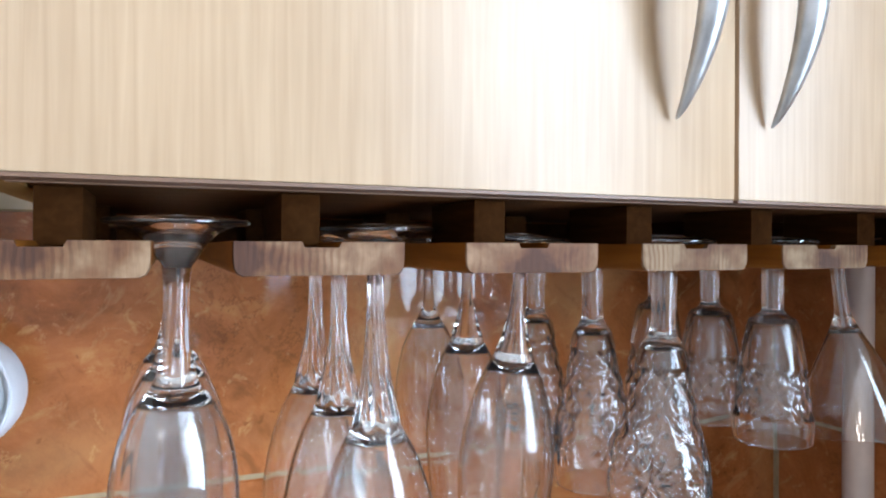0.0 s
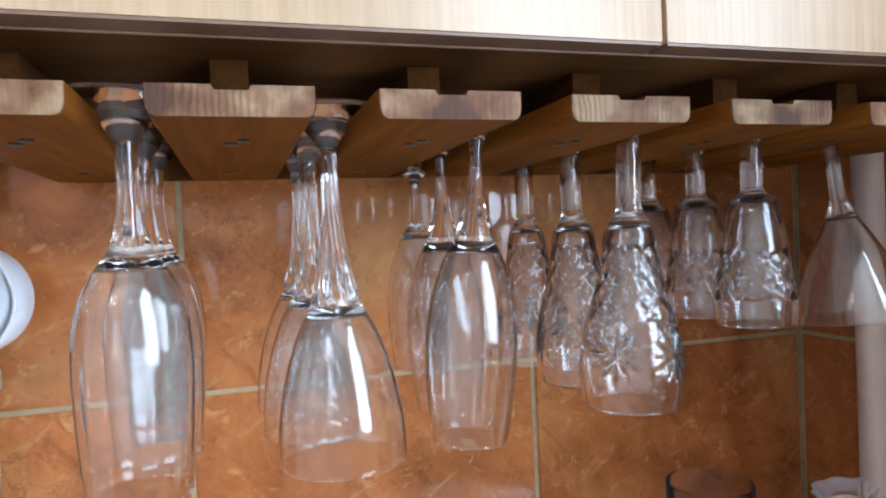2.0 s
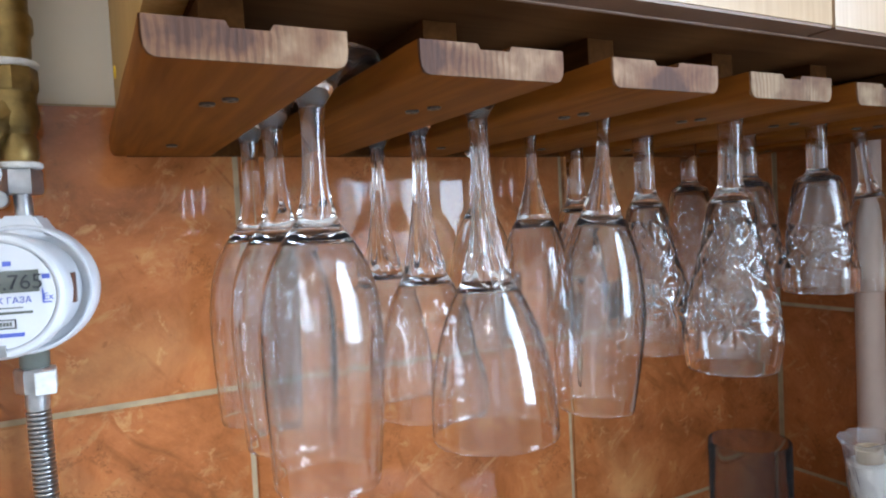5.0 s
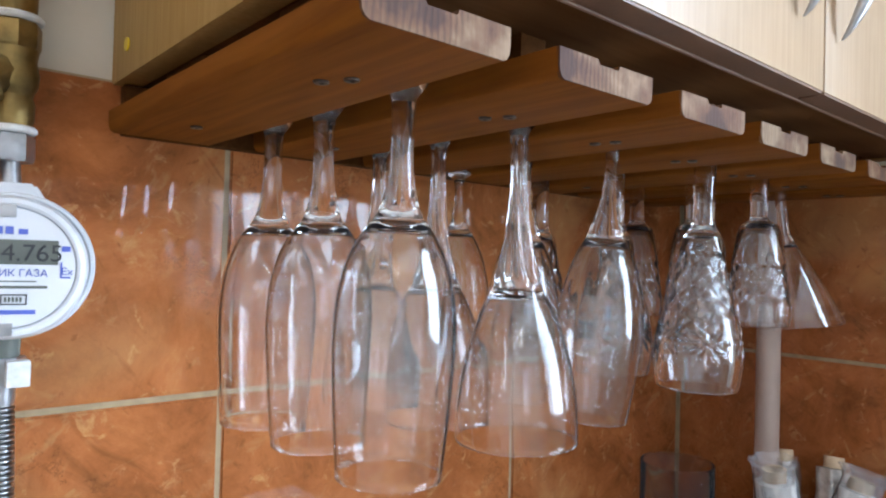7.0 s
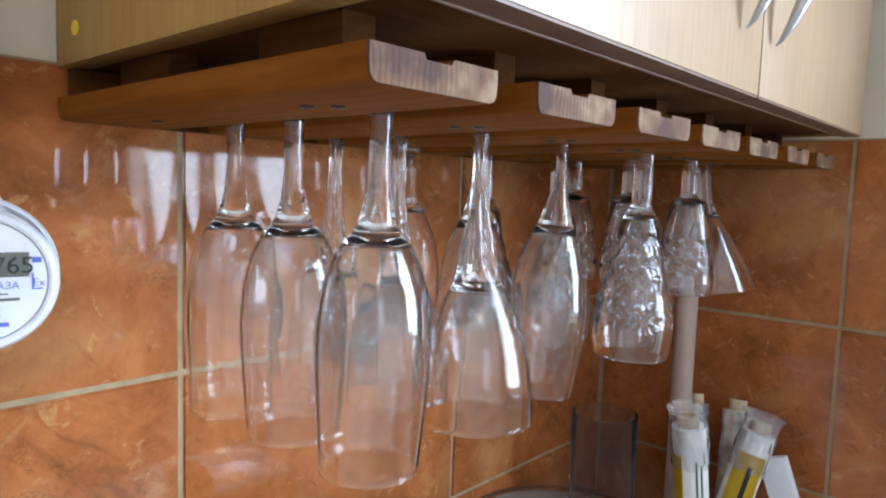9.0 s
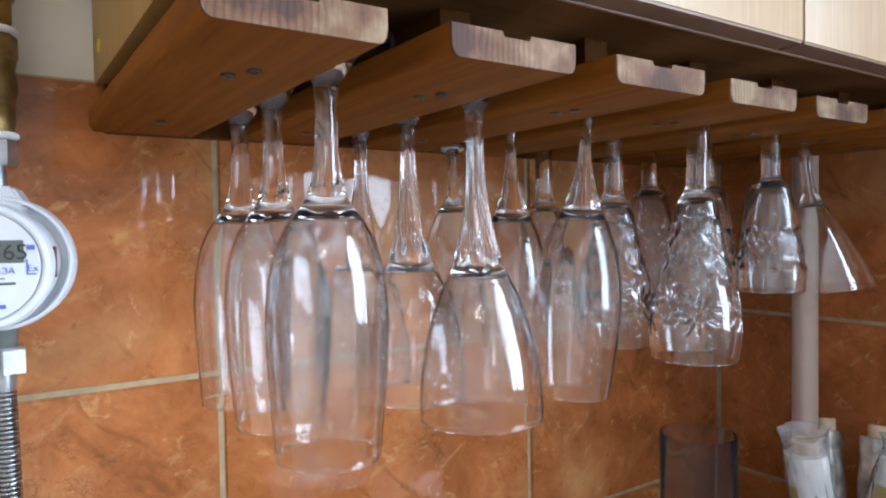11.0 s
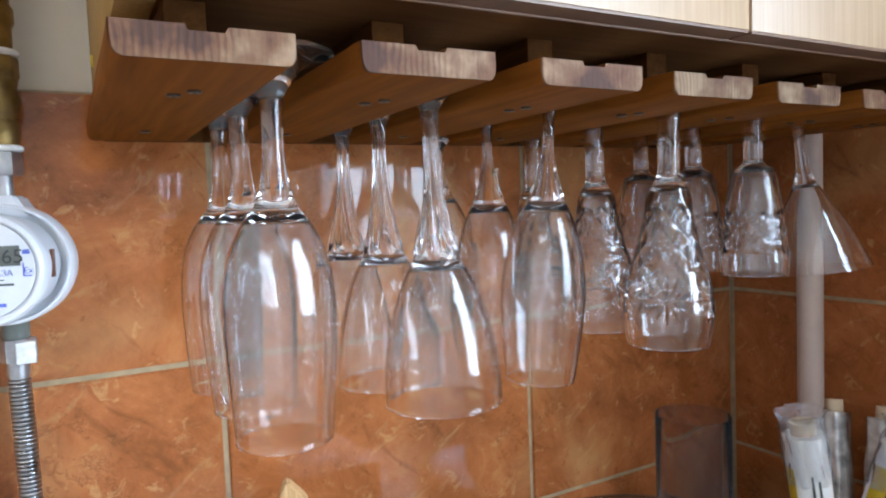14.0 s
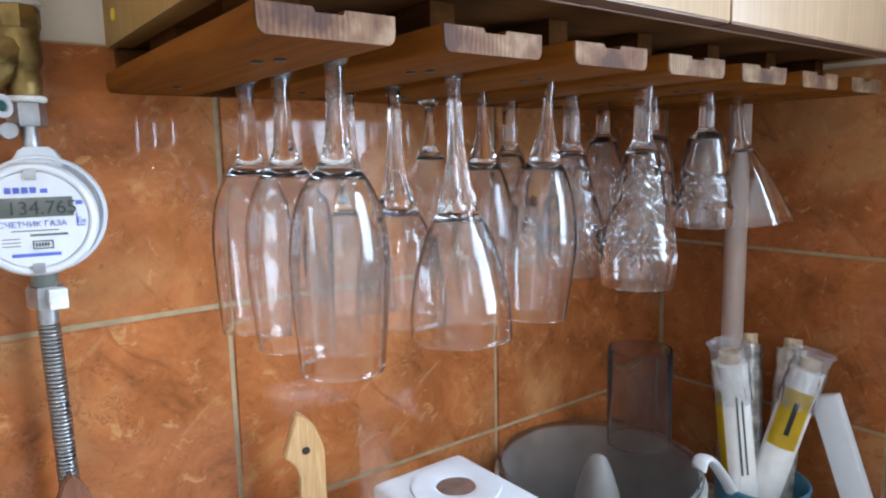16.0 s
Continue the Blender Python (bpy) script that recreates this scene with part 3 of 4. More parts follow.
def stem_glass(name, label, category, stem, bowl, foot_r, mat, wall=0.0011, seg=120, twist=0.0, shape=None, rise=0.0, steps=4, waves=0):
    """One glass hung by its foot. Heights are depths below the tops of the boards."""
    ob = empty(name, Matrix(), label, category, "glasses in the rack")
    s = smooth_profile(stem, 10 if twist else 5)
    d0, d1 = s[0][1], s[-1][1]
    rib = (lambda r, z, a, i: r * (1 + 0.10 * min(1, (-z - d0) / 0.006, (d1 + z) / 0.006) * math.cos(8 * a + twist * z))) if twist else None
    glass_part("stem", turned([(r, -d) for r, d in s], seg, rib), mat, ob)
    r0 = stem[0][0]
    if rise:
        foot = [(0, rise + 0.0058), (foot_r * 0.35, rise + 0.0056), (foot_r * 0.8, rise + 0.0044), (foot_r - 0.0012, rise + 0.0038), (foot_r, rise + 0.0030), (foot_r, rise + 0.0018), (foot_r - 0.0014, rise + 0.0008), (foot_r * 0.72, rise + 0.0004),
                (foot_r * 0.56, rise * 0.62), (0.0134, 0.0), (0.0112, -0.0042), (r0 + 0.0026, -0.0080), (r0 + 0.0008, -0.0105), (r0, -stem[0][1])]
    else:
        foot = [(0, 0.0064), (foot_r * 0.35, 0.0060), (foot_r * 0.8, 0.0046), (foot_r - 0.0012, 0.0040), (foot_r, 0.0030), (foot_r, 0.0016), (foot_r - 0.0014, 0.0005), (foot_r * 0.6, 0.0003), (foot_r * 0.4, -0.0012), (r0 + 0.0040, -0.0040),
                (r0 + 0.0015, -0.0070), (r0, -stem[0][1])]
    glass_part("foot", turned(foot, seg), mat, ob)
    glass_part("bowl", bowl_mesh(bowl, wall, seg, shape, steps, waves), mat, ob)
    return ob


def band(v, lo, hi, soft):
    return max(0.0, min(1.0, (v - lo) / soft)) * max(0.0, min(1.0, (hi - v) / soft))


def cut_lines(u):
    """Depth of a row of V-shaped cuts, at each whole u."""
    return max(0.0, 1 - abs(u - round(u)) / 0.46)


def star(a, d, n, centre, height, rays, arc):
    """Ray cuts round n centres on the wall."""
    w = 2 * math.pi / n
    x = ((a + w / 2) % w) - w / 2
    x, y = x * arc, d - centre
    rad = math.hypot(x, y)
    if rad > height or rad < 0.0008:
        return 0.0
    ang = math.atan2(y, x) / (2 * math.pi) * rays
    f = abs(ang - round(ang)) / rays * 2 * math.pi * rad
    return max(0.0, 1 - f / (0.0011 + 0.10 * min(rad, height - rad))) * min(1.0, (height - rad) / (0.4 * height))


def tall_cut(r, z, a):
    d = -z
    m = band(d, 0.074, 0.121, 0.004)
    if m:
        u, v = a * 9 / (2 * math.pi), (d - 0.074) / 0.0165
        m *= max(cut_lines(u + v), cut_lines(u - v), 0.35 * cut_lines(2 * u))
    return r - 0.0021 * max(0.95 * m, star(a, d, 5, 0.1390, 0.0185, 12, 0.031))


def short_cut(r, z, a):
    d = -z
    m = band(d, 0.082, 0.115, 0.003)
    if m:
        u, v = a * 7 / (2 * math.pi), (d - 0.082) / 0.0165
        m *= max(cut_lines(u + v), cut_lines(u - v), 0.6 * cut_lines(3 * u))
    return r - 0.0021 * max(m, star(a, d, 5, 0.096, 0.012, 12, 0.024) * 0.8)


def tulip():
    return stem_glass("wine_glass", "tall clear tulip wine glass hung upside down by its foot", "wine glass",
                      [(0.0060, 0.0120), (0.0053, 0.022), (0.0053, 0.036), (0.0062, 0.048), (0.0080, 0.058), (0.0106, 0.0655), (0.0132, 0.0695)],
                      [(0.0132, 0.0695), (0.0153, 0.0720), (0.0184, 0.0765), (0.0220, 0.0835), (0.0250, 0.0920), (0.0271, 0.1020), (0.0283, 0.1130), (0.0286, 0.1240), (0.0282, 0.1370), (0.0269, 0.1580), (0.0247, 0.1850)],
                      0.032, M_GLASS, 0.0008, rise=0.0065, waves=11)


def twisted():
    return stem_glass("wine_glass", "clear wine glass with a twisted ribbed stem hung upside down", "wine glass",
                      [(0.0054, 0.0125), (0.0045, 0.022), (0.0046, 0.036), (0.0054, 0.052), (0.0070, 0.068), (0.0095, 0.083), (0.0125, 0.0950), (0.0142, 0.1005)],
                      [(0.0142, 0.1005), (0.0168, 0.1055), (0.0208, 0.1130), (0.0252, 0.1235), (0.0300, 0.1390), (0.0334, 0.1550), (0.0352, 0.1700), (0.0356, 0.1880)],
                      0.033, M_GLASS, 0.0009, twist=75.0, rise=0.0045, waves=9)


def white_wine():
    return stem_glass("wine_glass", "slender clear wine glass hung upside down by its foot", "wine glass",
                      [(0.0045, 0.0090), (0.0035, 0.018), (0.0037, 0.030), (0.0052, 0.042), (0.0080, 0.054), (0.0108, 0.0630), (0.0124, 0.0685)],
                      [(0.0124, 0.0685), (0.0150, 0.0730), (0.0190, 0.0815), (0.0232, 0.0945), (0.0265, 0.1110), (0.0281, 0.1280), (0.0277, 0.1440), (0.0262, 0.1610), (0.0244, 0.1770), (0.0230, 0.1875)],
                      0.029, M_GLASS, 0.0008, waves=10)


def knopped():
    return stem_glass("wine_glass", "clear tulip wine glass with a flat knopped stem", "wine glass",
                      [(0.0045, 0.0080), (0.0090, 0.0118), (0.0098, 0.0130), (0.0090, 0.0145), (0.0045, 0.0185), (0.0035, 0.026), (0.0038, 0.040), (0.0060, 0.052), (0.0100, 0.0600)],
                      [(0.0100, 0.0600), (0.0150, 0.0680), (0.0205, 0.0800), (0.0245, 0.0950), (0.0268, 0.1110), (0.0272, 0.1280), (0.0258, 0.1500), (0.0240, 0.1700)],
                      0.029, M_GLASS, 0.0010)


def tall_crystal():
    return stem_glass("crystal_glass", "cut crystal wine glass with star and diamond cuts", "crystal glass",
                      [(0.0082, 0.0080), (0.0076, 0.020), (0.0074, 0.045), (0.0082, 0.054), (0.0112, 0.0600)],
                      [(0.0112, 0.0600), (0.0138, 0.0640), (0.0158, 0.0710), (0.0184, 0.0850), (0.0217, 0.1000), (0.0263, 0.1180), (0.0302, 0.1360), (0.0316, 0.1520), (0.0305, 0.1640), (0.0288, 0.1730)],
                      0.030, M_CRYSTAL, 0.0026, 360, shape=tall_cut, steps=14)


def short_crystal():
    return stem_glass("crystal_glass", "small cut crystal liqueur glass with a leaf band", "crystal glass",
                      [(0.0074, 0.0080), (0.0069, 0.018), (0.0068, 0.036), (0.0072, 0.044), (0.0112, 0.0480)],
                      [(0.0112, 0.0480), (0.0145, 0.0500), (0.0168, 0.0560), (0.0190, 0.0680), (0.0222, 0.0880), (0.0249, 0.1050), (0.0256, 0.1200), (0.0246, 0.1310)],
                      0.028, M_CRYSTAL, 0.0024, 320, shape=short_cut, steps=14)


def cocktail():
    return stem_glass("cocktail_glass", "wide conical clear cocktail glass hung upside down", "cocktail glass",
                      [(0.0055, 0.0080), (0.0048, 0.020), (0.0048, 0.040), (0.0056, 0.052), (0.0080, 0.0580)],
                      [(0.0080, 0.0580), (0.0105, 0.0640), (0.0180, 0.0790), (0.0265, 0.0960), (0.0350, 0.1150), (0.0435, 0.1370)],
                      0.031, M_GLASS, 0.0010)


# kind, slot, depth along the slot, the way it leans (degrees)
HUNG = [
    (tulip, 0, [(-0.0035, 0.0770, -0.5, -0.6, 0), (-0.0050, 0.146, 0.4, 0.4, 40), (-0.0040, 0.206, -0.4, -0.6, 80)]),
    (twisted, 1, [(0.0035, 0.098, 0.4, 0.6, 0), (0.0000, 0.166, -0.5, 0.6, 25), (-0.0010, 0.231, 0.6, -0.6, 70)]),
    (white_wine, 2, [(-0.0010, 0.095, -3.4, -1.6, 0), (-0.0010, 0.172, 0.5, -0.5, 30)]),
    (knopped, 2, [(0.0, 0.249, 0.4, 0.2, 50)]),
    (tall_crystal, 3, [(-0.0015, 0.079, -0.8, -1.0, 4), (0.0, 0.159, 0.8, 0.6, 40), (0.0, 0.240, 0.2, 0.3, 66)]),
    (short_crystal, 4, [(-0.0015, 0.081, 0.0, 0.0, 20), (0.0, 0.140, 0.4, 0.6, 50), (0.0, 0.199, -0.4, 0.3, 5)]),
    (cocktail, 5, [(-0.0050, 0.104, 4.0, 4.5, 0)]),
]
for make, slot, places in HUNG:
    first = None
    for dx, y, lean_x, lean_y, spin in places:
        m = Matrix.Translation((SLOT[slot] + dx, y, TOP_Z + 0.0003)) @ pose(0, 0, 0, -lean_y, -lean_x, spin)
        if first is None:
            first = make()
            first.matrix_basis = m
        else:
            copy_thing(first, m)

# ---- gas meter and its pipes ----
GX, GY, GZ = -0.1415, 0.194, 1.2985
meter = empty("gas_meter", Matrix.Translation((GX, GY, GZ)) @ pose(0, 0, 0, 0, 0, -11.5), "round white gas meter with a grey display on the gas pipe", "gas meter")
face_on = pose(0, 0, 0, 90, 0, 0)
R, RB = 0.0335, 0.0378
part("back_dish", lathe([(0, -0.058), (RB - 0.005, -0.058), (RB - 0.001, -0.054), (RB, -0.048), (RB, -0.030), (RB - 0.0008, -0.0285), (RB - 0.0022, -0.0285), (RB - 0.0026, -0.0305), (RB - 0.0034, -0.0360), (0, -0.0365)], 80, Matrix.Translation((0, 0.014, 0)) @ face_on), M_WHITE, meter)
part("drum", lathe([(0, -0.0500), (R - 0.0030, -0.0500), (R - 0.0030, -0.010), (R - 0.0034, -0.0085), (0, -0.0085)], 72, face_on), M_WHITE, meter)
part("front_ring", lathe([(0, -0.0084), (R - 0.0008, -0.0084), (R, -0.0075), (R, -0.003), (R - 0.0015, -0.0004), (R - 0.0035, 0.0004), (R - 0.0048, -0.0002), (R - 0.0055, -0.0018), (0, -0.0018)], 80, face_on), M_WHITE, meter)
dial = part("dial", lathe([(0, -0.0016), (R - 0.0057, -0.0016), (R - 0.0057, 0.0), (0, 0.0)], 64, face_on), M_FACE, meter, "printed white dial plate")
part("display", box(-0.0205, 0.0205, -0.0006, -0.0001, 0.0015, 0.0130, 0.0002), M_LCD, dial, "grey liquid crystal display")
bm = bmesh.new()
outline = [(-0.0165, 0.030), (-0.0085, RB + 0.0052), (0.0085, RB + 0.0052), (0.0165, 0.030)]
lo = [bm.verts.new((x, 0.044, z)) for x, z in outline]
hi = [bm.verts.new((x, 0.070, z)) for x, z in outline]
bm.faces.new(lo)
bm.faces.new(hi[::-1])
for k in range(4):
    bm.faces.new((lo[k], hi[k], hi[(k + 1) % 4], lo[(k + 1) % 4]))
bmesh.ops.recalc_face_normals(bm, faces=bm.faces)
bmesh.ops.bevel(bm, geom=list(bm.edges), offset=0.0015, segments=2, affect="EDGES")
part("top_lug", bm, M_WHITE, meter)
part("side_slot", box(0.0294, 0.0309, 0.026, 0.033, -0.008, 0.009, 0.0004), M_SPOON, meter, "brown cable slot in the drum")
for z in (0.0262, -0.0285):
    part("seal", box(-0.0032, 0.0032, -0.0014, -0.0002, z - 0.003, z + 0.003, 0.0004), M_STEEL, meter, "small lead seal")


def bars(parent, name, rows, mat):
    for x0, x1, z0, z1 in rows:
        part(name, box(x0, x1, -0.00045, -0.0001, z0, z1), mat, parent)


def writing(text, size, m, mat, parent, name="lettering"):
    cu = bpy.data.curves.new(name, "FONT")
    cu.body, cu.size, cu.extrude, cu.align_x = text, size, 0.00008, "CENTER"
    tmp = new(name, cu)
    bpy.context.view_layer.update()
    me = bpy.data.meshes.new_from_object(tmp.evaluated_get(bpy.context.evaluated_depsgraph_get()))
    bpy.data.objects.remove(tmp)
    me.materials.clear()
    me.materials.append(mat)
    ob = new(name, me)
    ob.parent, ob.matrix_basis = parent, m
    return ob


upright = pose(0, -0.0003, 0, 90, 0, 0)
writing("СЧЕТЧИК ГАЗА", 0.0046, Matrix.Translation((-0.001, 0, -0.0040)) @ upright, M_BLUE, dial)
bars(dial, "brand_mark", [(-0.0135 + 0.0042 * k, -0.0103 + 0.0042 * k, 0.0155, 0.0190) for k in range(4)] + [(0.0042, 0.0080, 0.0155, 0.0180)], M_BLUE)
bars(dial, "print_bar", [(-0.012, 0.012, -0.0066, -0.0060), (-0.003, 0.0165, -0.0096, -0.0083), (-0.017, -0.008, -0.0110, -0.0105), (-0.017, -0.008, -0.0131, -0.0126), (-0.017, -0.008, -0.0152, -0.0147)], M_LCD)
bars(dial, "print_frame", [(-0.002, 0.0085, -0.0128, -0.0122), (-0.002, 0.0085, -0.0172, -0.0166), (-0.002, -0.0014, -0.0166, -0.0128), (0.0079, 0.0085, -0.0166, -0.0128)], M_BLACK)
bars(dial, "print_frame_fill", [(-0.0005 + 0.0015 * k, 0.0004 + 0.0015 * k, -0.0158, -0.0136) for k in range(5)], M_LCD)
bars(dial, "print_mark", [(-0.013, 0.012, -0.0215, -0.0195), (0.0218, 0.0255, 0.0080, 0.0105), (0.0215, 0.0222, -0.0040, 0.0030), (0.0215, 0.0258, -0.0047, -0.0040), (-0.0248, -0.0212, -0.0050, -0.0010), (-0.0235, -0.0210, -0.0095, -0.0078)], M_BLUE)
writing("134.765", 0.0112, Matrix.Translation((0.0045, -0.0006, 0.0032)) @ upright, M_BLACK, dial, "display_reading")
writing("Ex", 0.0050, Matrix.Translation((0.0243, 0, -0.0030)) @ upright, M_BLUE, dial)

PX, PY = -0.1315, 0.2700
gas = empty("gas_pipe", Matrix.Translation((PX, PY, 0)), "gas pipe with tarnished brass filter and fittings", "gas pipe")
part("nipple", rod((0.001, -0.002, 1.334), (0, 0, 1.362), 0.0050), M_STEEL, gas, "bright steel nipple")
part("bolt_head", rod((-0.012, -0.010, 1.3525), (-0.012, 0.004, 1.3525), 0.0055), M_STEEL, gas, "small round bolt head")
part("union_nut", prism((0, 0, 1.3555), (0, 0, 1.3710), 0.0120), M_STEEL, gas, "galvanised union nut")
part("thread_tape", rod((0, 0, 1.3712), (0, 0, 1.3752), 0.0128), M_TAPE, gas, "white sealing tape")
part("filter_body", lathe([(0, 1.3753), (0.0100, 1.3753), (0.0110, 1.379), (0.0112, 1.388), (0.0098, 1.392), (0.0125, 1.398), (0.0130, 1.404), (0.0115, 1.412), (0.0125, 1.418), (0, 1.418)], 40), M_BRASS, gas, "tarnished brass filter body")
part("filter_branch", lathe([(0, 0), (0.0100, 0), (0.0115, 0.004), (0.0115, 0.016), (0.0140, 0.0165), (0.0145, 0.031), (0.0120, 0.036), (0, 0.036)], 10, along((-0.002, -0.001, 1.407), (-0.028, -0.010, 1.385))), M_BRASS, gas, "brass filter cap")
part("coupling", prism((0, 0, 1.4182), (0, 0, 1.4330), 0.0135, 8), M_BRASS, gas, "brass coupling")
part("thread_tape", rod((0, 0, 1.4332), (0, 0, 1.4372), 0.0145), M_TAPE, gas, "white sealing tape")
part("valve_body", lathe([(0, 1.4374), (0.0104, 1.4374), (0.0110, 1.441), (0.0110, 1.452), (0.0128, 1.455), (0.0128, 1.464), (0.0108, 1.467), (0.0108, 1.4800), (0, 1.4800)], 32), M_BRASS, gas, "brass valve body")
part("valve_nut", prism((0, 0, 1.4801), (0, 0, 1.4880), 0.0125), M_BRASS, gas, "brass hexagon nut")
part("thread_tape", rod((0, 0, 1.4881), (0, 0, 1.4921), 0.0118), M_TAPE, gas, "white sealing tape")
part("valve_stem", rod((-0.009, -0.007, 1.4560), (-0.0225, -0.0170, 1.4560), 0.0042), M_BRASS, gas)
bm = bmesh.new()
for z0, z1, w0, w1 in ((1.4600, 1.4850, 0.0052, 0.0080), (1.4520, 1.4270, 0.0052, 0.0080)):
    mid, rows = Vector((-0.0260, -0.0190, 0)), []
    for z, w in ((z0, w0), (z1, w1)):
        rows.append([bm.verts.new(mid + Vector((sx * w, sy * 0.0022 - 0.0025 * (w - w0) / 0.0028, z))) for sx, sy in ((-1, -1), (1, -1), (1, 1), (-1, 1))])
    lo, hi = rows
    bm.faces.new(lo)
    bm.faces.new(hi)
    for k in range(4):
        bm.faces.new((lo[k], lo[(k + 1) % 4], hi[(k + 1) % 4], hi[k]))
bmesh.ops.recalc_face_normals(bm, faces=bm.faces)
bmesh.ops.bevel(bm, geom=list(bm.edges), offset=0.0010, segments=2, affect="EDGES")
handle = part("valve_handle", bm, M_YELLOW, gas, "yellow butterfly valve handle")
part("hub", lathe([(0, 0), (0.0075, 0), (0.0085, 0.003), (0.0080, 0.0080), (0.0055, 0.0110), (0, 0.0118)], 28, along((-0.0232, -0.0172, 1.4560), (-0.0310, -0.0250, 1.4560))), M_YELLOW, handle)
part("riser", rod((0, 0, 1.4921), (0, 0, 2.498), 0.0125), M_STEEL, gas)
eye = part("seal_plug", lathe([(0, 0), (0.0058, 0), (0.0062, 0.006), (0.0062, 0.011), (0.0075, 0.0115), (0.0075, 0.0140), (0.0040, 0.0142), (0.0038, 0.0130), (0, 0.0130)], 32, along((-0.0230, -0.006, 1.3665), (-0.0130, -0.019, 1.3680))), M_WHITE, gas, "round white plastic seal")
part("plug_core", lathe([(0, 0.0131), (0.0036, 0.0131), (0.0030, 0.0139), (0, 0.0139)], 24, along((-0.0230, -0.006, 1.3665), (-0.0130, -0.019, 1.3680))), M_GREEN, eye, "dark green centre of the seal")
part("outlet_pipe", rod((0, 0, 1.2475), (0.0005, -0.001, 1.2680), 0.0085), M_LCD, gas)
part("outlet_nut", prism((0, 0, 1.2325), (0, 0, 1.2474), 0.0118), M_STEEL, gas, "galvanised outlet nut")
part("hose_nut", box(0.000, 0.0115, -0.0160, -0.0080, 1.2322, 1.2465, 0.0012), M_TAPE, gas, "white paper tag on the nut")
part("ferrule", lathe([(0, 1.2205), (0.0062, 1.2205), (0.0070, 1.2240), (0.0066, 1.2324), (0, 1.2324)], 32), M_STEEL, gas, "crimped steel ferrule")
bm, rings = bmesh.new(), []
n = 840
for i in range(n + 1):
    t = i / n
    z = 1.2204 - 0.338 * t
    c = Vector((0.001 * t + 0.002 * math.sin(3 * t), -0.010 * t, z))
    r = 0.0052 + 0.0019 * math.sqrt(abs(math.sin(math.pi * i / 7)))
    rings.append([bm.verts.new(c + Vector((r * math.cos(2 * math.pi * k / 20), r * math.sin(2 * math.pi * k / 20), 0))) for k in range(20)])
for p, q in zip(rings, rings[1:]):
    for k in range(20):
        bm.faces.new((p[k], q[k], q[(k + 1) % 20], p[(k + 1) % 20]))
bm.faces.new(rings[0])
bm.faces.new(rings[-1][::-1])
bmesh.ops.recalc_face_normals(bm, faces=bm.faces)
part("ribbed_hose", bm, M_HOSE, gas, "ribbed stainless steel hose")

# the painted pipe in the corner
tagged(link("corner_pipe", rod((0.549, 0.148, 0.8805), (0.549, 0.148, CAB_Z - 0.002), 0.0120, 40), M_PIPE), "pinkish grey painted vertical pipe in the corner", "pipe")

# ---- things on the worktop ----
FX, FY, LID = 0.345, 0.178, 1.008
proc = empty("food_processor", Matrix.Translation((FX, FY, 0.8805)), "food processor with smoked lid and feed tube on the worktop", "food processor")
H = LID - 0.8805
part("bowl", lathe([(0.0, 0.002), (0.085, 0.002), (0.095, 0.02), (0.100, H - 0.014), (0.103, H - 0.006), (0.101, H - 0.004), (0.097, H - 0.014), (0.092, 0.022), (0.0, 0.006)], 96), M_DARKBOWL, proc, "dark grey translucent bowl")
part("lid", lathe([(0.1045, H - 0.010), (0.1060, H - 0.004), (0.1040, H + 0.002), (0.098, H + 0.0055), (0.085, H + 0.0085), (0.050, H + 0.011), (0.0, H + 0.012), (0.0, H + 0.0095), (0.050, H + 0.0085), (0.085, H + 0.006), (0.097, H + 0.003), (0.1015, H - 0.001), (0.1025, H - 0.010)], 96, closed=True), M_SMOKE, proc, "smoked transparent lid").visible_shadow = False
part("rim", lathe([(0.1052, H - 0.022), (0.1085, H - 0.021), (0.1092, H - 0.016), (0.1085, H - 0.0115), (0.1052, H - 0.0105)], 96, closed=True), M_RIM, proc, "light grey rim under the lid")
tube = part("feed_tube", lathe([(0.0335, H + 0.011), (0.0335, H + 0.115), (0.0330, H + 0.1158), (0.0316, H + 0.1158), (0.0311, H + 0.115), (0.0311, H + 0.011)], 64, Matrix.Translation((0.050, -0.014, 0)), closed=True), M_TUBE, proc, "smoked transparent feed tube")
tube.visible_shadow = False
part("spindle", lathe([(0.026, H - 0.060), (0.022, H - 0.034), (0.0135, H - 0.008), (0.0090, H + 0.0010), (0.0045, H + 0.0040), (0, H + 0.0045)], 32, Matrix.Translation((0.0, 0.0, 0))), M_RIM, proc, "pale spindle under the lid")
bm, rings = bmesh.new(), []
arc = smooth_profile([(0.060, H + 0.000), (0.066, H + 0.010), (0.082, H + 0.004), (0.112, H - 0.028), (0.135, H - 0.062), (0.140, H - 0.095), (0.128, H - 0.115)], 6)
for i, (cx, cz) in enumerate(arc):
    nx, nz = arc[min(i + 1, len(arc) - 1)], arc[max(i - 1, 0)]
    t = Vector((nx[0] - nz[0], 0, nx[1] - nz[1])).normalized()
    up = Vector((-t.z, 0, t.x))
    rings.append([bm.verts.new(Vector((cx, -0.080, cz)) + up * 0.0035 * math.cos(a) + Vector((0, 0.0085 * math.sin(a), 0))) for a in [2 * math.pi * k / 16 for k in range(16)]])
for p, q in zip(rings, rings[1:]):
    for k in range(16):
        bm.faces.new((p[k], q[k], q[(k + 1) % 16], p[(k + 1) % 16]))
bm.faces.new(rings[0])
bm.faces.new(rings[-1])
bmesh.ops.recalc_face_normals(bm, faces=bm.faces)
part("handle", bm, M_WHITE, proc, "white plastic handle")

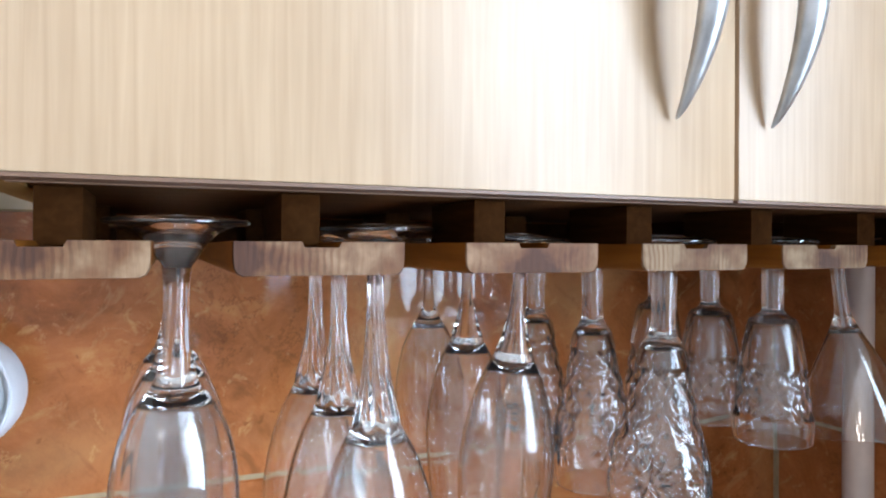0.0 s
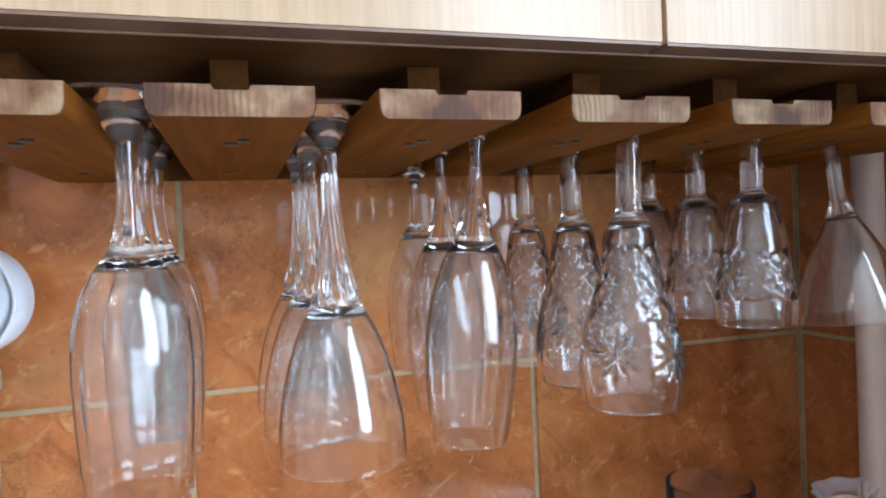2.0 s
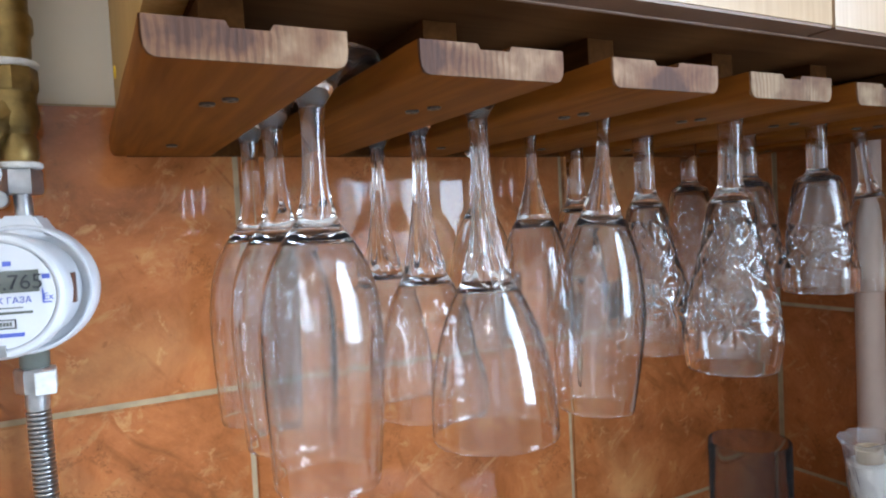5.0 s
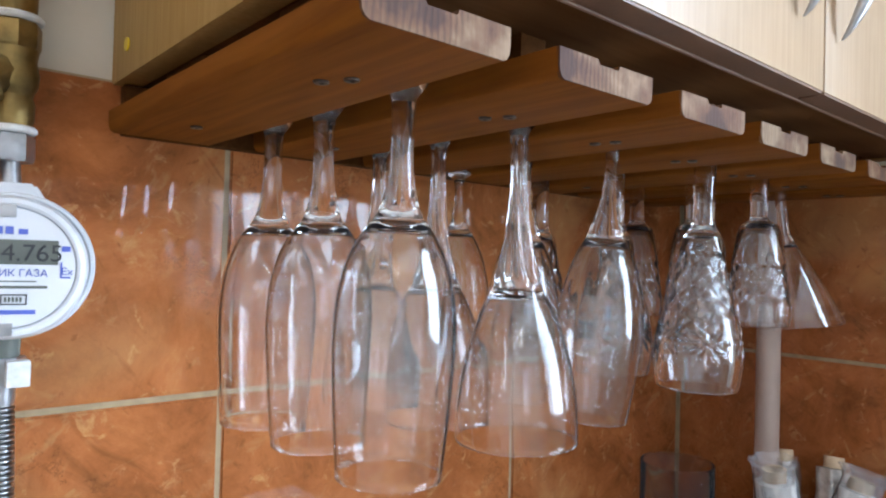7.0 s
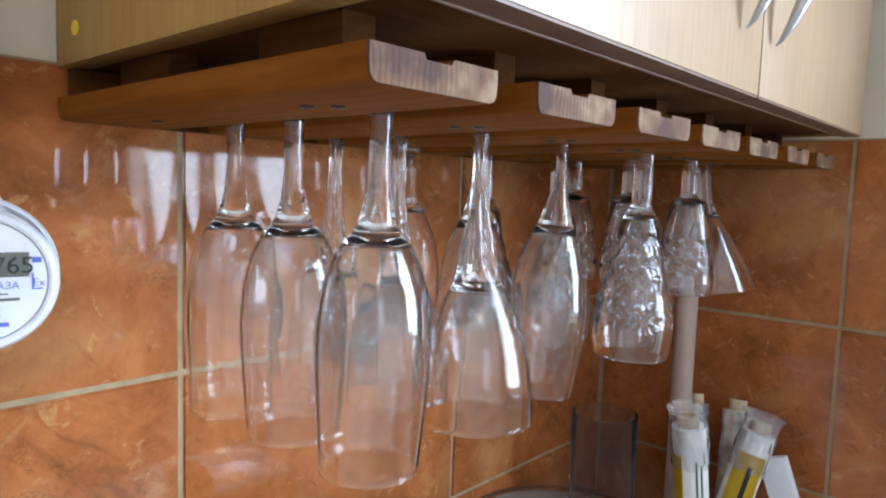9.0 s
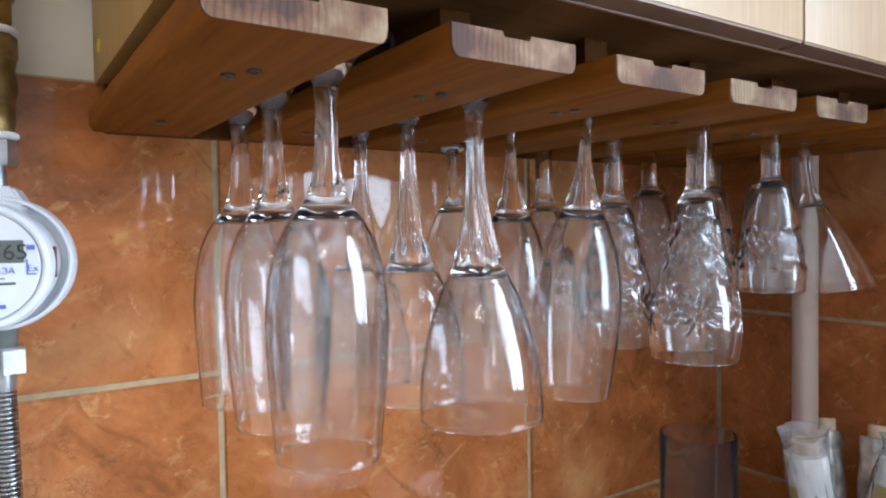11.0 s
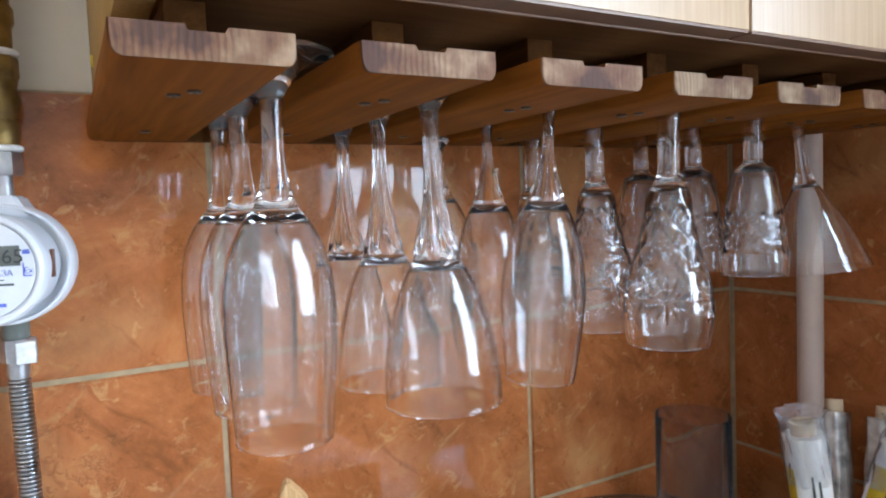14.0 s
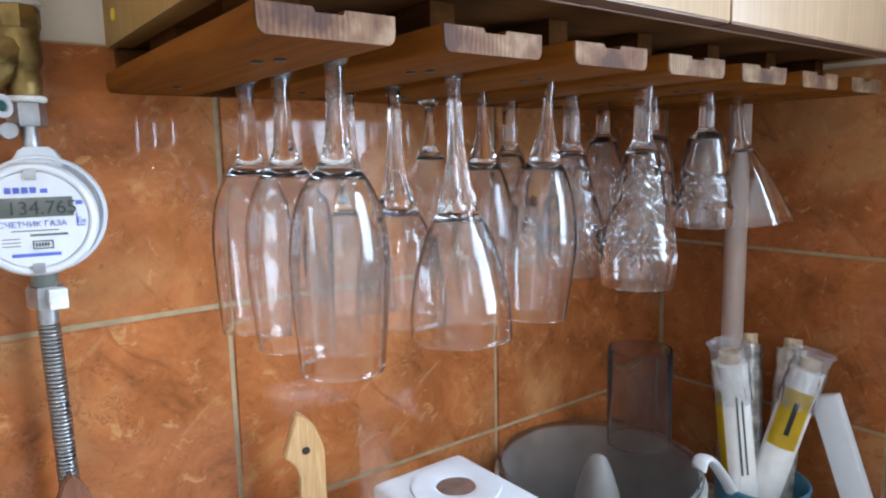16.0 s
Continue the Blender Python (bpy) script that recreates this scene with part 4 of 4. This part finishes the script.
BX, BY, BZ = 0.130, 0.148, 1.060
grinder = empty("kitchen_appliance", Matrix.Translation((BX, BY, 0.8805)), "white plastic appliance with a round opening in its top", "kitchen appliance")
HB = BZ - 0.8805
part("body", box(-0.050, 0.046, -0.058, 0.053, 0.0, HB, 0.009, seg=4), M_WHITE, grinder)
part("collar", lathe([(0.0165, HB - 0.004), (0.0165, HB + 0.0008), (0.0190, HB + 0.0018), (0.0370, HB + 0.0014), (0.0385, HB - 0.002), (0.0385, HB - 0.004)], 56, Matrix.Translation((0.002, 0.002, 0)), closed=True), M_WHITE, grinder)
part("opening", lathe([(0, HB + 0.0003), (0.0163, HB + 0.0003), (0.0163, HB - 0.003), (0, HB - 0.003)], 40, Matrix.Translation((0.002, 0.002, 0))), M_STEEL, grinder, "metal lined round opening")


def flat_tool(outline, thick, bevel=0.0014):
    """A flat tool cut along an outline in x and z."""
    bm = bmesh.new()
    a = [bm.verts.new((x, -thick / 2, z)) for x, z in outline]
    b = [bm.verts.new((x, thick / 2, z)) for x, z in outline]
    bm.faces.new(a)
    bm.faces.new(b[::-1])
    for k in range(len(a)):
        j = (k + 1) % len(a)
        bm.faces.new((a[k], b[k], b[j], a[j]))
    bmesh.ops.recalc_face_normals(bm, faces=bm.faces)
    bmesh.ops.bevel(bm, geom=list(bm.edges), offset=bevel, segments=2, affect="EDGES")
    return bm


knife = empty("kitchen_knife", Matrix.Translation((0.042, 0.240, 0.8805)) @ pose(0, 0, 0, 0, 0, -18), "pale beech knife handle with a dark rivet, upright by the tiles", "knife")
part("grip", flat_tool([(-0.0070, 0.0), (-0.0070, 0.186), (-0.0095, 0.196), (-0.0190, 0.2045), (-0.0080, 0.2390), (-0.0040, 0.2395), (0.0085, 0.2260), (0.0150, 0.2080), (0.0155, 0.0)], 0.013), M_BEECH, knife)
part("rivet", rod((-0.0005, -0.0070, 0.2085), (-0.0005, 0.0068, 0.2085), 0.0034, 20), M_SCREW, knife, "dark metal rivet")
spatula = tagged(link("wooden_spatula", flat_tool([(-0.010, 0.0), (-0.016, 0.170), (-0.018, 0.215), (-0.006, 0.243), (0.000, 0.247), (0.008, 0.238), (0.024, 0.205), (0.018, 0.160), (0.010, 0.0)], 0.007), M_SPOON), "dark reddish wooden spatula standing against the tiles", "spatula")
spatula.matrix_basis = Matrix.Translation((-0.130, 0.252, 0.8640 + 0.0165)) @ Matrix.Diagonal((0.85, 1, 0.955, 1))

TX, TY = 0.515, 0.088
tub = tagged(link("storage_tub", lathe([(0, 0), (0.043, 0), (0.0460, 0.004), (0.0485, 0.082), (0.0500, 0.085), (0.0490, 0.087), (0.0470, 0.0865), (0.0445, 0.006), (0, 0.004)], 64, Matrix.Translation((TX, TY, 0.8805))), M_TUB), "blue plastic tub holding rolls of film and foil", "tub")


def roll(name, foot, top, r, label, wrap, sheet, sticker=None):
    ob = empty(name, along(foot, top), label, "roll", "rolls in the tub")
    h = (Vector(top) - Vector(foot)).length
    part("core", lathe([(r * 0.62, 0), (r * 0.62, h), (r * 0.48, h), (r * 0.48, 0)], 32, closed=True), M_CARD, ob, "cardboard core")
    rnd = random.Random(len(name))
    ph = [rnd.uniform(0, 6.3) for _ in range(4)]
    crumple = (lambda q, z, a, i: q * (1 + 0.05 * math.sin(5 * a + ph[0] + 60 * z) * math.sin(70 * z + ph[1]) + 0.03 * math.sin(9 * a + ph[2]))) if wrap is M_FILM or wrap is M_FOIL else None
    n = 30
    part("wrap", lathe([(r * 0.63, 0.0)] + [(r, 0.002 + (h - 0.014) * k / n) for k in range(n + 1)] + [(r * 0.66, h - 0.011)], 40, shape=crumple), wrap, ob, sheet)
    if wrap is M_PAPER:
        film = lambda q, z, a, i: q * (1 + 0.07 * math.sin(7 * a + ph[0] + 90 * z) + 0.05 * math.sin(13 * a + ph[2] - 140 * z))
        part("film_collar", lathe([(r * 1.06, h - 0.055), (r * 1.07, h - 0.030), (r * 1.05, h - 0.012), (r * 0.98, h - 0.002), (r * 1.02, h + 0.004), (r * 1.22, h + 0.009), (r * 1.20, h + 0.0094), (r * 0.99, h + 0.0046), (r * 0.95, h - 0.002), (r * 1.02, h - 0.012), (r * 1.04, h - 0.030), (r * 1.03, h - 0.055)], 48, closed=True, shape=film), M_FILMCLEAR, ob, "crinkled clear film sleeve")
    return ob


def half_sleeve(ob, r, z0, z1, way, span, mat, name, label=""):
    """A paper strip round a roll, about the side that looks the given way (degrees in plan)."""
    d = ob.matrix_basis.to_3x3().inverted() @ Vector((math.cos(radians(way)), math.sin(radians(way)), 0))
    mid = math.atan2(d.y, d.x)
    a0, a1 = mid - radians(span / 2), mid + radians(span / 2)
    bm = bmesh.new()
    n = 14
    lo, hi = [], []
    for k in range(n + 1):
        t = a0 + (a1 - a0) * k / n
        lo.append(bm.verts.new((r * math.cos(t), r * math.sin(t), z0)))
        hi.append(bm.verts.new((r * math.cos(t), r * math.sin(t), z1)))
    for k in range(n):
        bm.faces.new((lo[k], lo[k + 1], hi[k + 1], hi[k]))
    bmesh.ops.solidify(bm, geom=list(bm.faces), thickness=0.0003)
    return part(name, bm, mat, ob, label)


FLOORZ = 0.8855
r1 = roll("film_roll", (0.500, 0.095, FLOORZ), (0.470, 0.107, 1.118), 0.0175, "white boxed roll of baking film with a yellow stripe", M_PAPER, "white paper wrapper")
half_sleeve(r1, 0.0180, 0.02, 0.195, 150, 50, M_YELLOW, "yellow_stripe")
half_sleeve(r1, 0.0181, 0.10, 0.190, 222, 7, M_LCD, "print_bar")
half_sleeve(r1, 0.0181, 0.10, 0.185, 240, 7, M_LCD, "print_bar")
r2 = roll("film_roll", (0.498, 0.098, FLOORZ), (0.545, 0.055, 1.106), 0.0175, "paper wrapped roll with a yellow label", M_PAPER, "white paper wrapper")
half_sleeve(r2, 0.0180, 0.130, 0.195, 200, 105, M_YELLOW, "yellow_label", "yellow label with dark lettering")
half_sleeve(r2, 0.0182, 0.145, 0.182, 205, 16, M_BLACK, "print_bar")
roll("foil_roll", (0.535, 0.105, FLOORZ), (0.575, 0.140, 1.112), 0.0135, "crumpled shiny foil roll in the tub", M_FOIL, "crinkled silvery foil")
roll("film_roll", (0.545, 0.085, FLOORZ), (0.588, 0.095, 1.112), 0.0155, "roll in crinkled clear film with a cardboard core", M_FILM, "crinkled clear film")
tagged(link("cutting_board", box(-0.006, 0.006, -0.015, 0.015, 0.0, 0.190, 0.003), M_WHITE), "narrow white plastic board leaning in the corner", "cutting board").matrix_basis = Matrix.Translation((0.562, -0.018, 0.8865)) @ pose(0, 0, 0, -20, 0, 0)
part("screw_cap", rod((CAB_L + 0.0002, 0.262, 0.018), (CAB_L - 0.0012, 0.262, 0.018), 0.0042, 20), M_YELLOW, cab, "yellowed plastic screw cap")

# ---- wall tiles, piece by piece ----
structure("grout_north", box(LEFT_X + 0.4, WALL_X + 0.005, WALL_Y + 0.0018, WALL_Y + 0.0064, 0.8805, 1.4165), M_GROUT, "beige grout between the wall tiles", "grout")
structure("grout_east", box(WALL_X + 0.0018, WALL_X + 0.0064, -0.30, WALL_Y + 0.0017, 0.8805, 1.4165), M_GROUT, "beige grout between the side wall tiles", "grout")
tiles_north = bpy.data.objects["grout_north"]
tiles_east = bpy.data.objects["grout_east"]
rt = random.Random(7)


def tile(w, h, flip, place, parent):
    bm = box(-w / 2, w / 2, 0, 0.0045, -h / 2, h / 2)
    bmesh.ops.bevel(bm, geom=[e for e in bm.edges if all(v.co.y < 0.001 for v in e.verts)], offset=0.0012, segments=2, affect="EDGES")
    ob = link("tile", bm, M_TILE, parent)
    ob.matrix_basis = place @ (pose(0, 0, 0, 0, 0, -90) if flip else Matrix()) @ pose(0, 0, 0, rt.uniform(-0.12, 0.12), 0, rt.uniform(-0.12, 0.12))


JOINT = 0.0042
for row, (z0, z1) in enumerate(zip(ROWS_Z, ROWS_Z[1:])):
    zc, h = (z0 + z1) / 2, z1 - z0 - JOINT
    for i in range(-4, 4):
        x0, x1 = GROUT_X + (i - 1) * TILE_W, GROUT_X + i * TILE_W
        if i == 3:
            continue
        if i == 2:
            x1 = WALL_X + 0.001
        if x0 < LEFT_X + 0.4:
            continue
        tile(x1 - x0 - JOINT, h, False, Matrix.Translation(((x0 + x1) / 2, WALL_Y, zc)), tiles_north)
    for y0, y1 in ((0.003, WALL_Y - 0.002), (-0.298, 0.003)):
        tile(y1 - y0 - JOINT, h, True, Matrix.Translation((WALL_X, (y0 + y1) / 2, zc)), tiles_east)
